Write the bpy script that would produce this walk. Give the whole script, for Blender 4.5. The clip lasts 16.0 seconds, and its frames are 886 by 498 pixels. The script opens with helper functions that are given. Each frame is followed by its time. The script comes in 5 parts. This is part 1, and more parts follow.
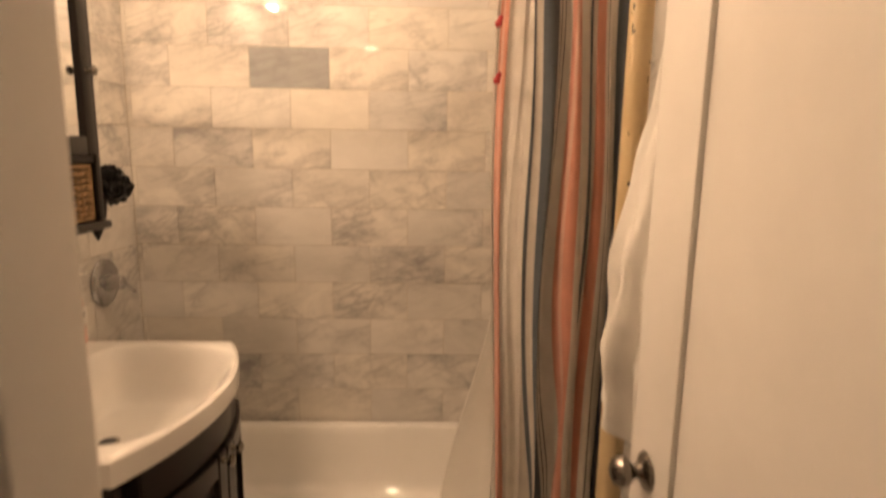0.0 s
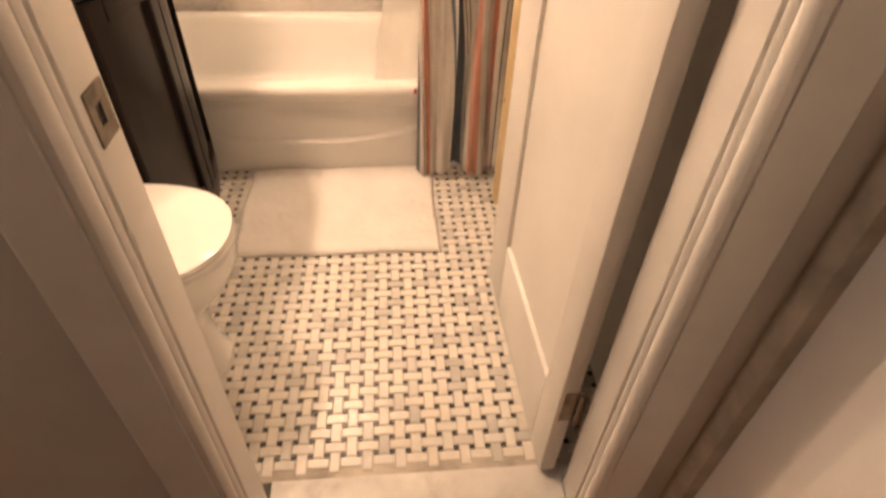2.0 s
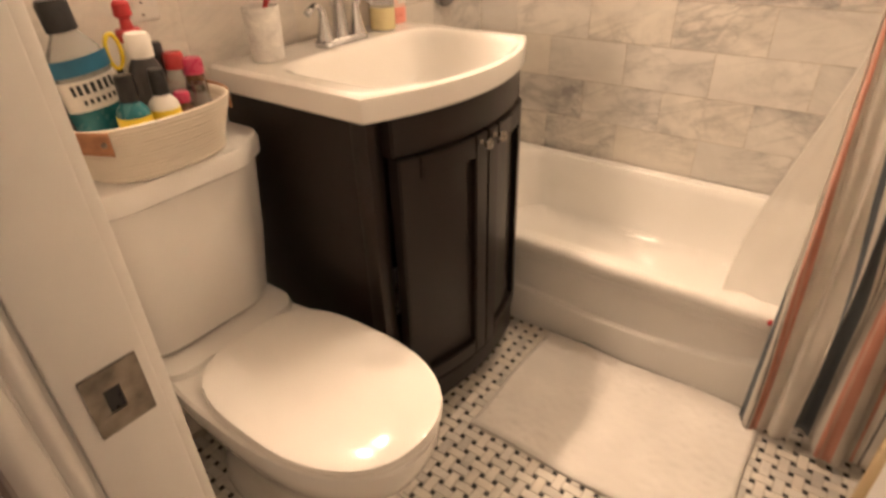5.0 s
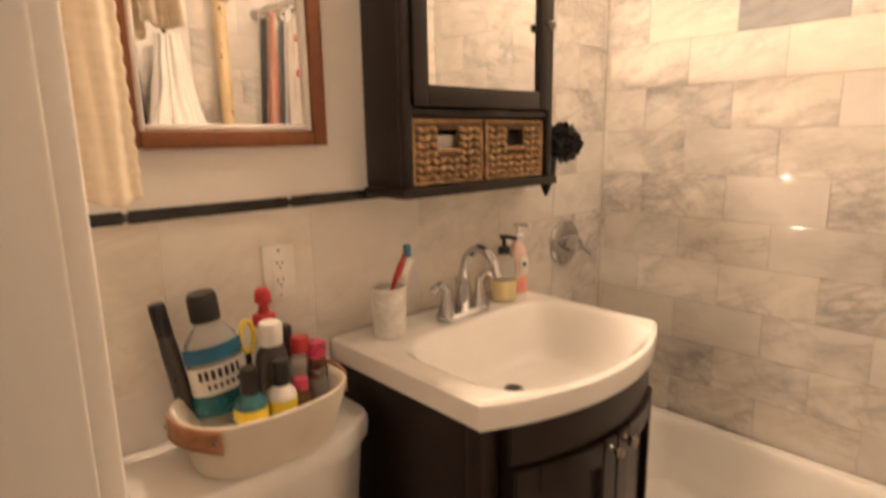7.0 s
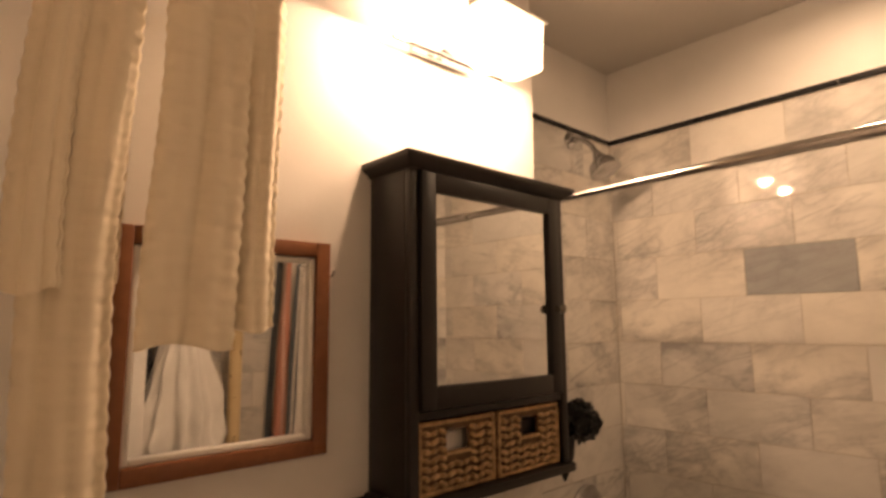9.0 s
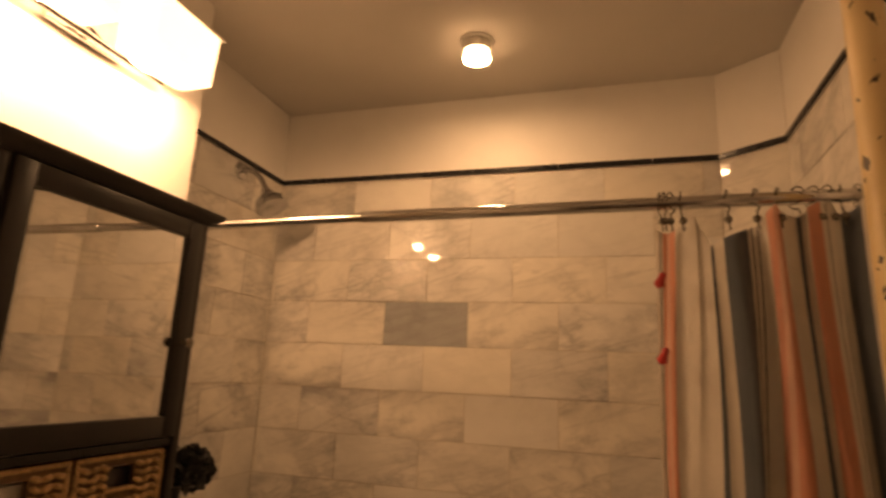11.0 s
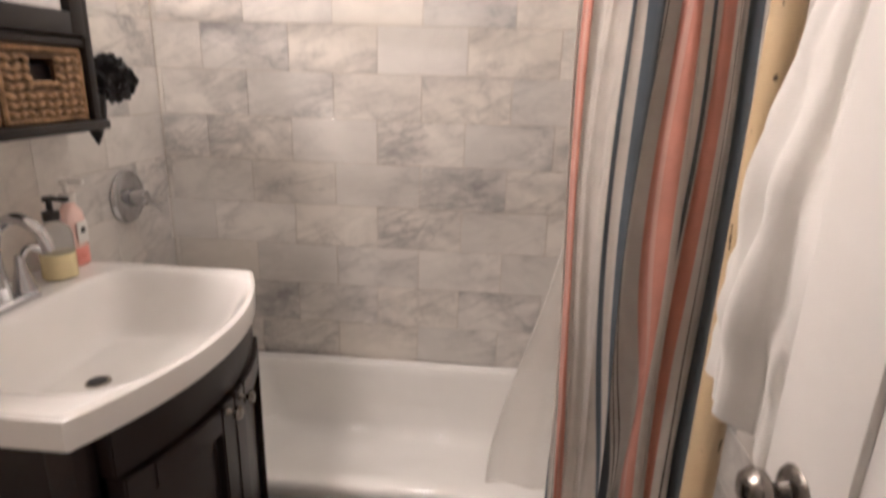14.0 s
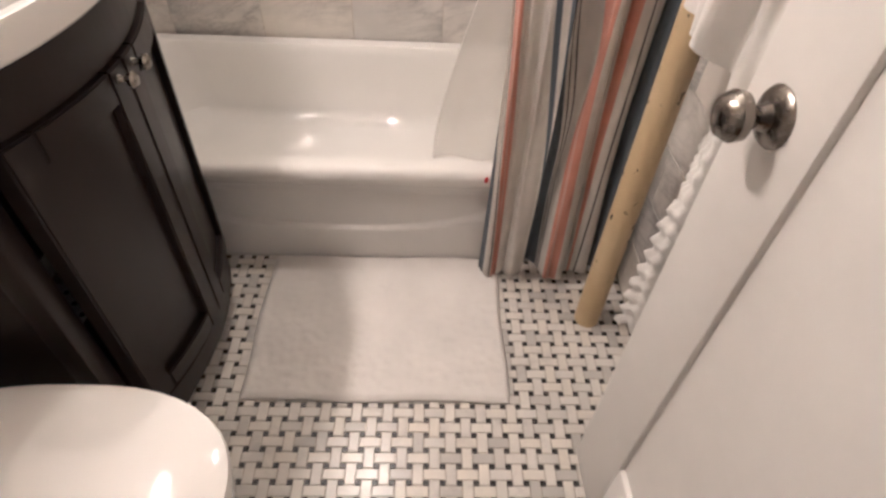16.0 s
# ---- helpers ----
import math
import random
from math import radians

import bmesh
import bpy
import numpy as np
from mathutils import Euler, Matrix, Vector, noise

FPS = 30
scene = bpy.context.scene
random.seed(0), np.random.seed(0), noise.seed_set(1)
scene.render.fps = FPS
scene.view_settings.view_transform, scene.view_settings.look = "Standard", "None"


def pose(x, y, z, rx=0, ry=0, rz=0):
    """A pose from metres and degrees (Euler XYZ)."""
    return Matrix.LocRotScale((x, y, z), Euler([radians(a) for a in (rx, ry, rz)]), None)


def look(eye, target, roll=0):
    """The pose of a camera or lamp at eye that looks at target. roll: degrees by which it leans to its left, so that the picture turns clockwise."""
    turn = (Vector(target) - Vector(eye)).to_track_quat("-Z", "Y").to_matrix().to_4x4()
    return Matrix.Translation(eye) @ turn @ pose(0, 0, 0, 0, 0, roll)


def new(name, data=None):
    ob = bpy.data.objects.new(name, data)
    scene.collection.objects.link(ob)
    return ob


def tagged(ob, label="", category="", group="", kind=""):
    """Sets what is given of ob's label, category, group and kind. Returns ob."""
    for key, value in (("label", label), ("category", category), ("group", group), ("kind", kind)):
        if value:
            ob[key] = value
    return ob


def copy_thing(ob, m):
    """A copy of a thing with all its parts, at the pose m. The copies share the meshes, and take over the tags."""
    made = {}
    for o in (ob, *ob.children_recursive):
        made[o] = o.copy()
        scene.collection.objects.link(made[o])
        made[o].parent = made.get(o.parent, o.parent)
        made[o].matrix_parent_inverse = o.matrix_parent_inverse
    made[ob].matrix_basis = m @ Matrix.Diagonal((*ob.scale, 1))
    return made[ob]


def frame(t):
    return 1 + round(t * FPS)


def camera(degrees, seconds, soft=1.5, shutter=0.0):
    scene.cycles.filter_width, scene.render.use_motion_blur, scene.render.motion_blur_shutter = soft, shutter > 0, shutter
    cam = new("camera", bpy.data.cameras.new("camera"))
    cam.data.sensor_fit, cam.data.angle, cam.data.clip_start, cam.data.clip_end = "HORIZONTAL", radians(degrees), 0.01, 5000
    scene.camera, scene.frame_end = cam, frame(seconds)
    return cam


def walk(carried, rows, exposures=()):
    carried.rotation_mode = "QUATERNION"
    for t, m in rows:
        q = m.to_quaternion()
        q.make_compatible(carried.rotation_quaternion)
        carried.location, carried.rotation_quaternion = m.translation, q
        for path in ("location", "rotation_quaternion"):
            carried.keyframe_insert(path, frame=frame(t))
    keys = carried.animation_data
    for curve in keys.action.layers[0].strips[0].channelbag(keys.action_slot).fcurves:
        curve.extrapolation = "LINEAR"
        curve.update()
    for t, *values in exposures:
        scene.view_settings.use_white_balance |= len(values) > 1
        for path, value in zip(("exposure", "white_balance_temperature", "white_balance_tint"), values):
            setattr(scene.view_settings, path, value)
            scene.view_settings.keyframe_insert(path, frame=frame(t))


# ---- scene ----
cam = camera(76.0, 16.0, soft=2.7, shutter=0.5)
PATH = [
    (0, (1.168, 0.109, 1.454), (1.225, 2.08, 1.117), 0.9),
    (0.5, (1.157, -0.012, 1.341), (1.243, 1.915, 0.811), 0.4),
    (1, (1.227, -0.134, 1.282), (1.403, 1.677, 0.452), 0.6),
    (1.5, (1.253, -0.174, 1.249), (1.447, 1.483, 0.148), 0.9),
    (2, (1.267, -0.144, 1.203), (1.433, 1.332, -0.136), 2.4),
    (2.5, (1.26, -0.12, 1.203), (1.375, 1.279, -0.221), 2.9),
    (3, (1.282, 0.027, 1.181), (1.256, 1.491, -0.182), 3.2),
    (3.2, (1.295, 0.078, 1.168), (1.159, 1.539, -0.192), 2.2),
    (5.3, (1.369, 0.311, 1.237), (0.266, 1.656, 0.251), -2.8),
    (5.5, (1.352, 0.333, 1.241), (0.223, 1.688, 0.298), -3.8),
    (6, (1.298, 0.378, 1.278), (0.087, 1.757, 0.482), -3.2),
    (6.5, (1.263, 0.382, 1.318), (-0.064, 1.758, 0.73), -1.4),
    (7, (1.244, 0.37, 1.369), (-0.197, 1.702, 0.982), -1.0),
    (7.5, (1.223, 0.367, 1.442), (-0.305, 1.646, 1.273), -1.3),
    (8, (1.203, 0.405, 1.516), (-0.362, 1.65, 1.519), -1.6),
    (8.2, (1.199, 0.418, 1.54), (-0.378, 1.646, 1.607), -2.1),
    (10.3, (1.192, 0.43, 1.632), (0.242, 2.107, 2.099), 2.6),
    (10.5, (1.2, 0.465, 1.622), (0.37, 2.224, 2.082), 2.8),
    (11, (1.258, 0.507, 1.593), (0.691, 2.376, 2.028), 2.6),
    (11.5, (1.252, 0.541, 1.60), (0.907, 2.472, 1.993), 3.0),
    (12, (1.244, 0.553, 1.60), (1.048, 2.513, 1.944), 3.2),
    (12.5, (1.24, 0.557, 1.55), (1.119, 2.535, 1.825), 2.8),
    (13, (1.225, 0.54, 1.50), (1.11, 2.536, 1.521), 3.1),
    (13.5, (1.182, 0.47, 1.455), (1.058, 2.443, 1.15), 2.0),
    (14, (1.173, 0.407, 1.371), (1.032, 2.315, 0.797), 1.8),
    (14.5, (1.183, 0.416, 1.336), (1.077, 2.203, 0.444), 0.6),
    (15, (1.165, 0.403, 1.289), (1.187, 2.035, 0.134), 2.6),
    (15.5, (1.18, 0.436, 1.25), (1.221, 1.862, -0.151), 3.3),
    (16, (1.19, 0.492, 1.232), (1.262, 1.882, -0.203), 3.3),
]

EXPOSURE = [
    (0.0, 1.08, 7000, 14), (1.0, 1.83, 6850, 15), (2.0, 2.3, 6700, 16), (2.6, 2.1, 6650, 16), (3.2, 2.05, 6300, 12),
    (5.3, 2.0, 6200, 11), (6.5, 1.87, 6250, 12), (7.5, 1.25, 6500, 13), (8.2, 0.9, 6550, 14),
    (10.3, -0.4, 9700, 24), (11.0, -0.2, 10900, 25), (11.5, -0.1, 11600, 26), (12.0, -0.08, 9600, 25), (12.4, -0.12, 7500, 15), (12.7, 0.12, 5700, 10),
    (13.1, 0.38, 4750, 9), (13.5, 0.90, 4700, 9), (14.0, 1.42, 4700, 9), (14.5, 1.78, 4750, 9), (16.0, 1.85, 4750, 9),
]
walk(cam, [(t, look(eye, target, roll)) for t, eye, target, roll in PATH], EXPOSURE)

# ---- world: a faint indoor ambience from the rest of the flat
world = bpy.data.worlds.new("world")
scene.world = world
world.use_nodes = True
world.node_tree.nodes["Background"].inputs[0].default_value = (1.0, 0.82, 0.65, 1)
world.node_tree.nodes["Background"].inputs[1].default_value = 0.05

LAMP = (1.0, 0.69, 0.45)
SHADE_POWER = 3.5
LAMP_BULB_POWER = 640.0
BULB_POWER = 14.0
FLOOD_POWER = 215.0
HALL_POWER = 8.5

# ---- plan, in metres
XL, XR = 0.163, 1.762              # left wall beside the vanity, right wall
YF, YH, YB = 0.405, 0.315, 2.40      # front wall inside and hall faces, back wall
YS = 1.71                          # end of the left wall, where the alcove begins
XC, YC = 1.60, 2.278               # the cut-off corner of the alcove
HC = 2.61                          # ceiling
TW, TH = 0.3065, 0.1543            # wall tile with its joint
ZT = 0.30                          # first tile course above the bathtub
ZTRIM = ZT + 13 * TH
ZW = 1.232                         # top of the wall tiles beside the vanity
DX0, DX1, DH = 0.985, 1.612, 2.03  # doorway


# ---- materials
def mat_nodes(name):
    m = bpy.data.materials.new(name)
    m.use_nodes = True
    nt = m.node_tree
    return m, nt, nt.nodes["Principled BSDF"]


def mix_col(nt, fac, a, b):
    n = nt.nodes.new("ShaderNodeMix")
    n.data_type = "RGBA"
    for sock, v in ((0, fac), (6, a), (7, b)):
        if isinstance(v, bpy.types.NodeSocket):
            nt.links.new(v, n.inputs[sock])
        else:
            n.inputs[sock].default_value = v if sock == 0 else (*v, 1)
    return n.outputs[2]


def ramp(nt, src, stops, constant=False):
    n = nt.nodes.new("ShaderNodeValToRGB")
    if constant:
        n.color_ramp.interpolation = "CONSTANT"
    els = n.color_ramp.elements
    while len(els) < len(stops):
        els.new(0.5)
    for e, (p, c) in zip(els, stops):
        e.position = p
        e.color = (*c, 1) if len(c) == 3 else c
    nt.links.new(src, n.inputs[0])
    return n.outputs[0]


def noise_tex(nt, vec, scale, detail=4.0, rough=0.55, distort=0.0):
    n = nt.nodes.new("ShaderNodeTexNoise")
    n.inputs["Scale"].default_value = scale
    n.inputs["Detail"].default_value = detail
    n.inputs["Roughness"].default_value = rough
    n.inputs["Distortion"].default_value = distort
    if vec is not None:
        nt.links.new(vec, n.inputs["Vector"])
    return n.outputs["Fac"]


def obj_vec(nt, randomised=False, stretch=(1, 1, 1)):
    tc = nt.nodes.new("ShaderNodeTexCoord")
    mp = nt.nodes.new("ShaderNodeMapping")
    mp.inputs["Scale"].default_value = stretch
    nt.links.new(tc.outputs["Object"], mp.inputs["Vector"])
    out = mp.outputs[0]
    if randomised:
        oi = nt.nodes.new("ShaderNodeObjectInfo")
        sc = nt.nodes.new("ShaderNodeVectorMath")
        sc.operation = "SCALE"
        sc.inputs[0].default_value = (37.0, 21.0, 53.0)
        nt.links.new(oi.outputs["Random"], sc.inputs["Scale"])
        ad = nt.nodes.new("ShaderNodeVectorMath")
        ad.operation = "ADD"
        nt.links.new(out, ad.inputs[0])
        nt.links.new(sc.outputs[0], ad.inputs[1])
        return ad.outputs[0], oi.outputs["Random"]
    return out, None


def bump(nt, bsdf, height, strength, dist=0.002):
    b = nt.nodes.new("ShaderNodeBump")
    b.inputs["Strength"].default_value = strength
    b.inputs["Distance"].default_value = dist
    nt.links.new(height, b.inputs["Height"])
    nt.links.new(b.outputs[0], bsdf.inputs["Normal"])


def plain(name, col, rough=0.5, metal=0.0, var=0.06, scale=14.0, rvar=0.08, bumps=0.0, bscale=60.0, **extra):
    """A surface of one colour with a slight unevenness at two scales."""
    m, nt, b = mat_nodes(name)
    v, _ = obj_vec(nt)
    n1 = noise_tex(nt, v, scale, 5)
    dark = tuple(c * (1 - 2.5 * var) for c in col)
    lite = tuple(min(1, c * (1 + var)) for c in col)
    nt.links.new(ramp(nt, n1, [(0.3, dark), (0.65, lite)]), b.inputs["Base Color"])
    b.inputs["Metallic"].default_value = metal
    n2 = noise_tex(nt, v, scale * 4, 3)
    lo, hi = max(0.02, rough - rvar), min(1, rough + rvar)
    nt.links.new(ramp(nt, n2, [(0.3, (lo,) * 3), (0.7, (hi,) * 3)]), b.inputs["Roughness"])
    if bumps:
        bump(nt, b, noise_tex(nt, v, bscale, 4), bumps)
    for k, val in extra.items():
        b.inputs[k.replace("_", " ")].default_value = val
    return m


def marble(name, light, grey, vein, rough=0.03, scale=1.0, tint=1.0, coord_random=True, island=False, low=0.84, amount=1.0):
    """Veined polished marble; each piece takes its own cut of the stone."""
    m, nt, b = mat_nodes(name)
    v, rnd = obj_vec(nt, coord_random, (2.4 * scale, 2.4 * scale, 3.6 * scale))
    if coord_random:
        v.node.inputs[0].links[0].from_node.inputs["Rotation"].default_value = (0, 0.45, 0)
    if island:
        geo = nt.nodes.new("ShaderNodeNewGeometry")
        rnd = geo.outputs["Random Per Island"]
    mottled = noise_tex(nt, v, 1.9, 10, 0.66, 0.3)
    mid = tuple(0.45 * g + 0.55 * l for g, l in zip(grey, light))
    patches = ramp(nt, mottled, [(0.36, vein), (0.445, grey), (0.53, mid), (0.61, light)])
    calm = ramp(nt, noise_tex(nt, v, 1.1, 6, 0.6, 0.2), [(0.30, mid), (0.55, light)])
    mask = ramp(nt, noise_tex(nt, v, 0.55, 3, 0.5), [(0.37, (0.08,) * 3), (0.54, (amount,) * 3)])
    if rnd is not None:
        fold = nt.nodes.new("ShaderNodeMath")
        fold.operation = "MULTIPLY"
        fold.inputs[1].default_value = 7.3
        nt.links.new(rnd, fold.inputs[0])
        part_of = nt.nodes.new("ShaderNodeMath")
        part_of.operation = "FRACT"
        nt.links.new(fold.outputs[0], part_of.inputs[0])
        share = nt.nodes.new("ShaderNodeMath")
        share.operation = "MULTIPLY"
        nt.links.new(mask, share.inputs[0])
        nt.links.new(ramp(nt, part_of.outputs[0], [(0.0, (0.30,) * 3), (0.3, (0.5,) * 3), (0.6, (0.85,) * 3), (1.0, (1, 1, 1))]), share.inputs[1])
        mask = share.outputs[0]
    base = mix_col(nt, mask, calm, patches)
    lines = noise_tex(nt, v, 0.9, 9, 0.62, 0.35)
    thin = ramp(nt, lines, [(0.455, (0, 0, 0)), (0.49, (0.30 * amount,) * 3), (0.50, (0.62 * amount,) * 3), (0.51, (0.25 * amount,) * 3), (0.545, (0, 0, 0))])
    mm = nt.nodes.new("ShaderNodeMath")
    mm.operation = "MULTIPLY"
    nt.links.new(thin, mm.inputs[0])
    nt.links.new(mask, mm.inputs[1])
    base = mix_col(nt, mm.outputs[0], base, vein)
    lean = nt.nodes.new("ShaderNodeMapping")
    lean.inputs["Rotation"].default_value = (0, 0.75, 0)
    lean.inputs["Scale"].default_value = (0.55, 1.0, 2.1)
    nt.links.new(v, lean.inputs["Vector"])
    wisps = noise_tex(nt, lean.outputs[0], 1.5, 8, 0.6, 0.7)
    streak = ramp(nt, wisps, [(0.455, (0, 0, 0)), (0.485, (0.28 * amount,) * 3), (0.50, (0.62 * amount,) * 3), (0.515, (0.25 * amount,) * 3), (0.56, (0, 0, 0))])
    sm = nt.nodes.new("ShaderNodeMath")
    sm.operation = "MULTIPLY"
    nt.links.new(streak, sm.inputs[0])
    nt.links.new(mask, sm.inputs[1])
    base = mix_col(nt, sm.outputs[0], base, vein)
    if rnd is not None:
        piece = ramp(nt, rnd, [(0.0, (low, low * 1.005, low * 1.01)), (0.18, ((low + 1) / 2,) * 3), (0.4, (1, 1, 1)), (1.0, (1.0, 0.98, 0.94))])
        mul = nt.nodes.new("ShaderNodeMix")
        mul.data_type, mul.blend_type = "RGBA", "MULTIPLY"
        mul.inputs[0].default_value = tint
        nt.links.new(base, mul.inputs[6])
        nt.links.new(piece, mul.inputs[7])
        base = mul.outputs[2]
    nt.links.new(base, b.inputs["Base Color"])
    rr = ramp(nt, noise_tex(nt, v, 9, 4), [(0.3, (max(0.02, rough - 0.02),) * 3), (0.7, (rough + 0.02,) * 3)])
    nt.links.new(rr, b.inputs["Roughness"])
    bump(nt, b, noise_tex(nt, v, 3, 4), 0.006, 0.002)
    return m


MARBLE = marble("marble_tile", (0.73, 0.70, 0.65), (0.53, 0.51, 0.485), (0.29, 0.28, 0.275), low=0.88)
MARBLE_DARK = marble("grey_marble_tile", (0.36, 0.37, 0.38), (0.28, 0.29, 0.30), (0.20, 0.20, 0.21))
MARBLE_WAINSCOT = marble("cream_marble_tile", (0.80, 0.765, 0.71), (0.64, 0.615, 0.575), (0.50, 0.48, 0.45), amount=0.85, low=0.92)
MARBLE_SADDLE = marble("marble_saddle", (0.74, 0.72, 0.68), (0.55, 0.54, 0.52), (0.42, 0.40, 0.38), rough=0.42, coord_random=False)
FLOOR_TILE = marble("floor_marble", (0.79, 0.76, 0.70), (0.60, 0.585, 0.56), (0.42, 0.41, 0.41), rough=0.22, scale=4, low=0.72, amount=0.5)
FLOOR_STUFF = marble("floor_marble_joined", (0.79, 0.76, 0.70), (0.60, 0.585, 0.56), (0.42, 0.41, 0.41), rough=0.22, scale=4, coord_random=False, island=True, low=0.72, amount=0.5)
DOT = plain("black_stone", (0.05, 0.046, 0.043), 0.3, var=0.2)
GROUT_LIGHT = plain("light_grout", (0.80, 0.77, 0.71), 0.9, var=0.06, bumps=0.2, bscale=300)
GROUT = plain("grout", (0.52, 0.455, 0.37), 0.9, var=0.12, bumps=0.3, bscale=300)
GROUT_FLOOR = plain("floor_grout", (0.52, 0.475, 0.41), 0.9, var=0.15, bumps=0.3, bscale=300)
TRIM_BLACK = plain("black_glazed_trim", (0.018, 0.018, 0.019), 0.18, var=0.15)
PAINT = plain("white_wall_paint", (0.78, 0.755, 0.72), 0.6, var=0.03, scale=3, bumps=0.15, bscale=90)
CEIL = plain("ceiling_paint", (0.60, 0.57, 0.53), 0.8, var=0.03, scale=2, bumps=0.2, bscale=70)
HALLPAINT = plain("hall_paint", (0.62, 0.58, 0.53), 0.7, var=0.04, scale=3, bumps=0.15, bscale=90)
WOODWORK = plain("white_gloss_woodwork", (0.77, 0.75, 0.71), 0.32, rvar=0.03, var=0.03, scale=5, bumps=0.08, bscale=40)
DOORPAINT = plain("white_door_paint", (0.80, 0.78, 0.745), 0.38, rvar=0.03, var=0.025, scale=4, bumps=0.10, bscale=50)
ENAMEL = plain("white_enamel", (0.80, 0.785, 0.75), 0.045, rvar=0.012, var=0.015, scale=3, Coat_Weight=0.5)
APRON = plain("white_apron_enamel", (0.76, 0.745, 0.715), 0.10, rvar=0.02, var=0.02, scale=3, Coat_Weight=0.4)
CERAMIC = plain("white_ceramic", (0.80, 0.785, 0.755), 0.12, rvar=0.02, var=0.015, scale=4, Coat_Weight=0.5)
SEATMAT = plain("white_toilet_seat", (0.81, 0.79, 0.755), 0.10, rvar=0.02, var=0.012, scale=4)
CHROME = plain("chrome", (0.56, 0.56, 0.57), 0.06, 1.0, rvar=0.03, var=0.04, scale=20)
NICKEL = plain("brushed_nickel", (0.24, 0.22, 0.195), 0.26, 1.0, rvar=0.03, var=0.08, scale=30)
VALVECHROME = plain("valve_chrome", (0.50, 0.50, 0.51), 0.07, 1.0, rvar=0.02, var=0.05, scale=20)
STEEL = plain("worn_steel", (0.33, 0.29, 0.24), 0.42, 1.0, var=0.2, scale=40)
RODMET = plain("rod_metal", (0.62, 0.61, 0.60), 0.13, 1.0, rvar=0.03, var=0.05, scale=25)
BLACKPLASTIC = plain("black_plastic", (0.012, 0.012, 0.013), 0.35, var=0.2, scale=30)
RUBBER = plain("dark_plastic", (0.03, 0.03, 0.032), 0.5, var=0.2)
LEATHER = plain("tan_leather", (0.36, 0.17, 0.08), 0.55, var=0.15, scale=40, bumps=0.4, bscale=200)
RED = plain("red_plastic", (0.46, 0.03, 0.035), 0.35, var=0.08)
PINK = plain("pink_plastic", (0.52, 0.04, 0.11), 0.3, var=0.08)
YELLOW = plain("yellow_label", (0.85, 0.66, 0.04), 0.4, var=0.05)
TEAL = plain("teal_plastic", (0.022, 0.135, 0.165), 0.25, var=0.1)
BLUE = plain("blue_label", (0.02, 0.15, 0.27), 0.4, var=0.1)
WHITEPL = plain("white_plastic", (0.78, 0.76, 0.72), 0.35, var=0.03)
GREYPL = plain("charcoal_plastic", (0.055, 0.05, 0.05), 0.35, var=0.12)
CLEARMAT = plain("clear_bottle", (0.80, 0.81, 0.80), 0.08, var=0.02, Transmission_Weight=0.75, IOR=1.2)
AMBER = plain("brown_bottle", (0.20, 0.10, 0.05), 0.2, var=0.1, Transmission_Weight=0.3)
YELLOWSOAP = plain("yellow_soap", (0.84, 0.73, 0.40), 0.15, var=0.04, Transmission_Weight=0.15)
PINKSOAP = plain("pink_soap_bottle", (0.84, 0.62, 0.55), 0.2, var=0.05)
ORANGELABEL = plain("coral_label", (0.84, 0.34, 0.27), 0.3, var=0.05)
GREYBAR = plain("dark_lettering", (0.03, 0.035, 0.04), 0.5, var=0.1)
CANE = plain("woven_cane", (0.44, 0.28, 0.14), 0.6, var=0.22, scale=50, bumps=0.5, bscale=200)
# core darkened so its colour puts shade into the gaps of the weave
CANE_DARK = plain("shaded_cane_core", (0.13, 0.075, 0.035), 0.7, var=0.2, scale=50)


def wood(name, dark, lite, rough, stretch, scale=6.0):
    m, nt, b = mat_nodes(name)
    v, _ = obj_vec(nt, False, stretch)
    n = noise_tex(nt, v, scale, 6, 0.6, 0.6)
    f = noise_tex(nt, v, scale * 6, 4)
    a = ramp(nt, n, [(0.3, dark), (0.7, lite)])
    nt.links.new(mix_col(nt, 0.5, a, tuple(0.5 * (x + y) for x, y in zip(dark, lite))), b.inputs["Base Color"])
    nt.links.new(ramp(nt, f, [(0.3, (rough - 0.02,) * 3), (0.7, (rough + 0.04,) * 3)]), b.inputs["Roughness"])
    bump(nt, b, f, 0.03, 0.001)
    b.inputs["Specular IOR Level"].default_value = 0.35
    return m


ESPRESSO = wood("espresso_wood", (0.009, 0.0058, 0.0048), (0.015, 0.009, 0.0075), 0.34, (4, 4, 0.6))
CABBLACK = wood("black_stained_wood", (0.012, 0.010, 0.009), (0.020, 0.016, 0.014), 0.38, (4, 4, 0.6))
FRAMEWOOD = wood("brown_frame_wood", (0.17, 0.062, 0.028), (0.26, 0.105, 0.05), 0.35, (1, 8, 8))
HALLWOOD = wood("hall_floor_wood", (0.16, 0.065, 0.03), (0.28, 0.13, 0.06), 0.35, (6, 0.6, 1))


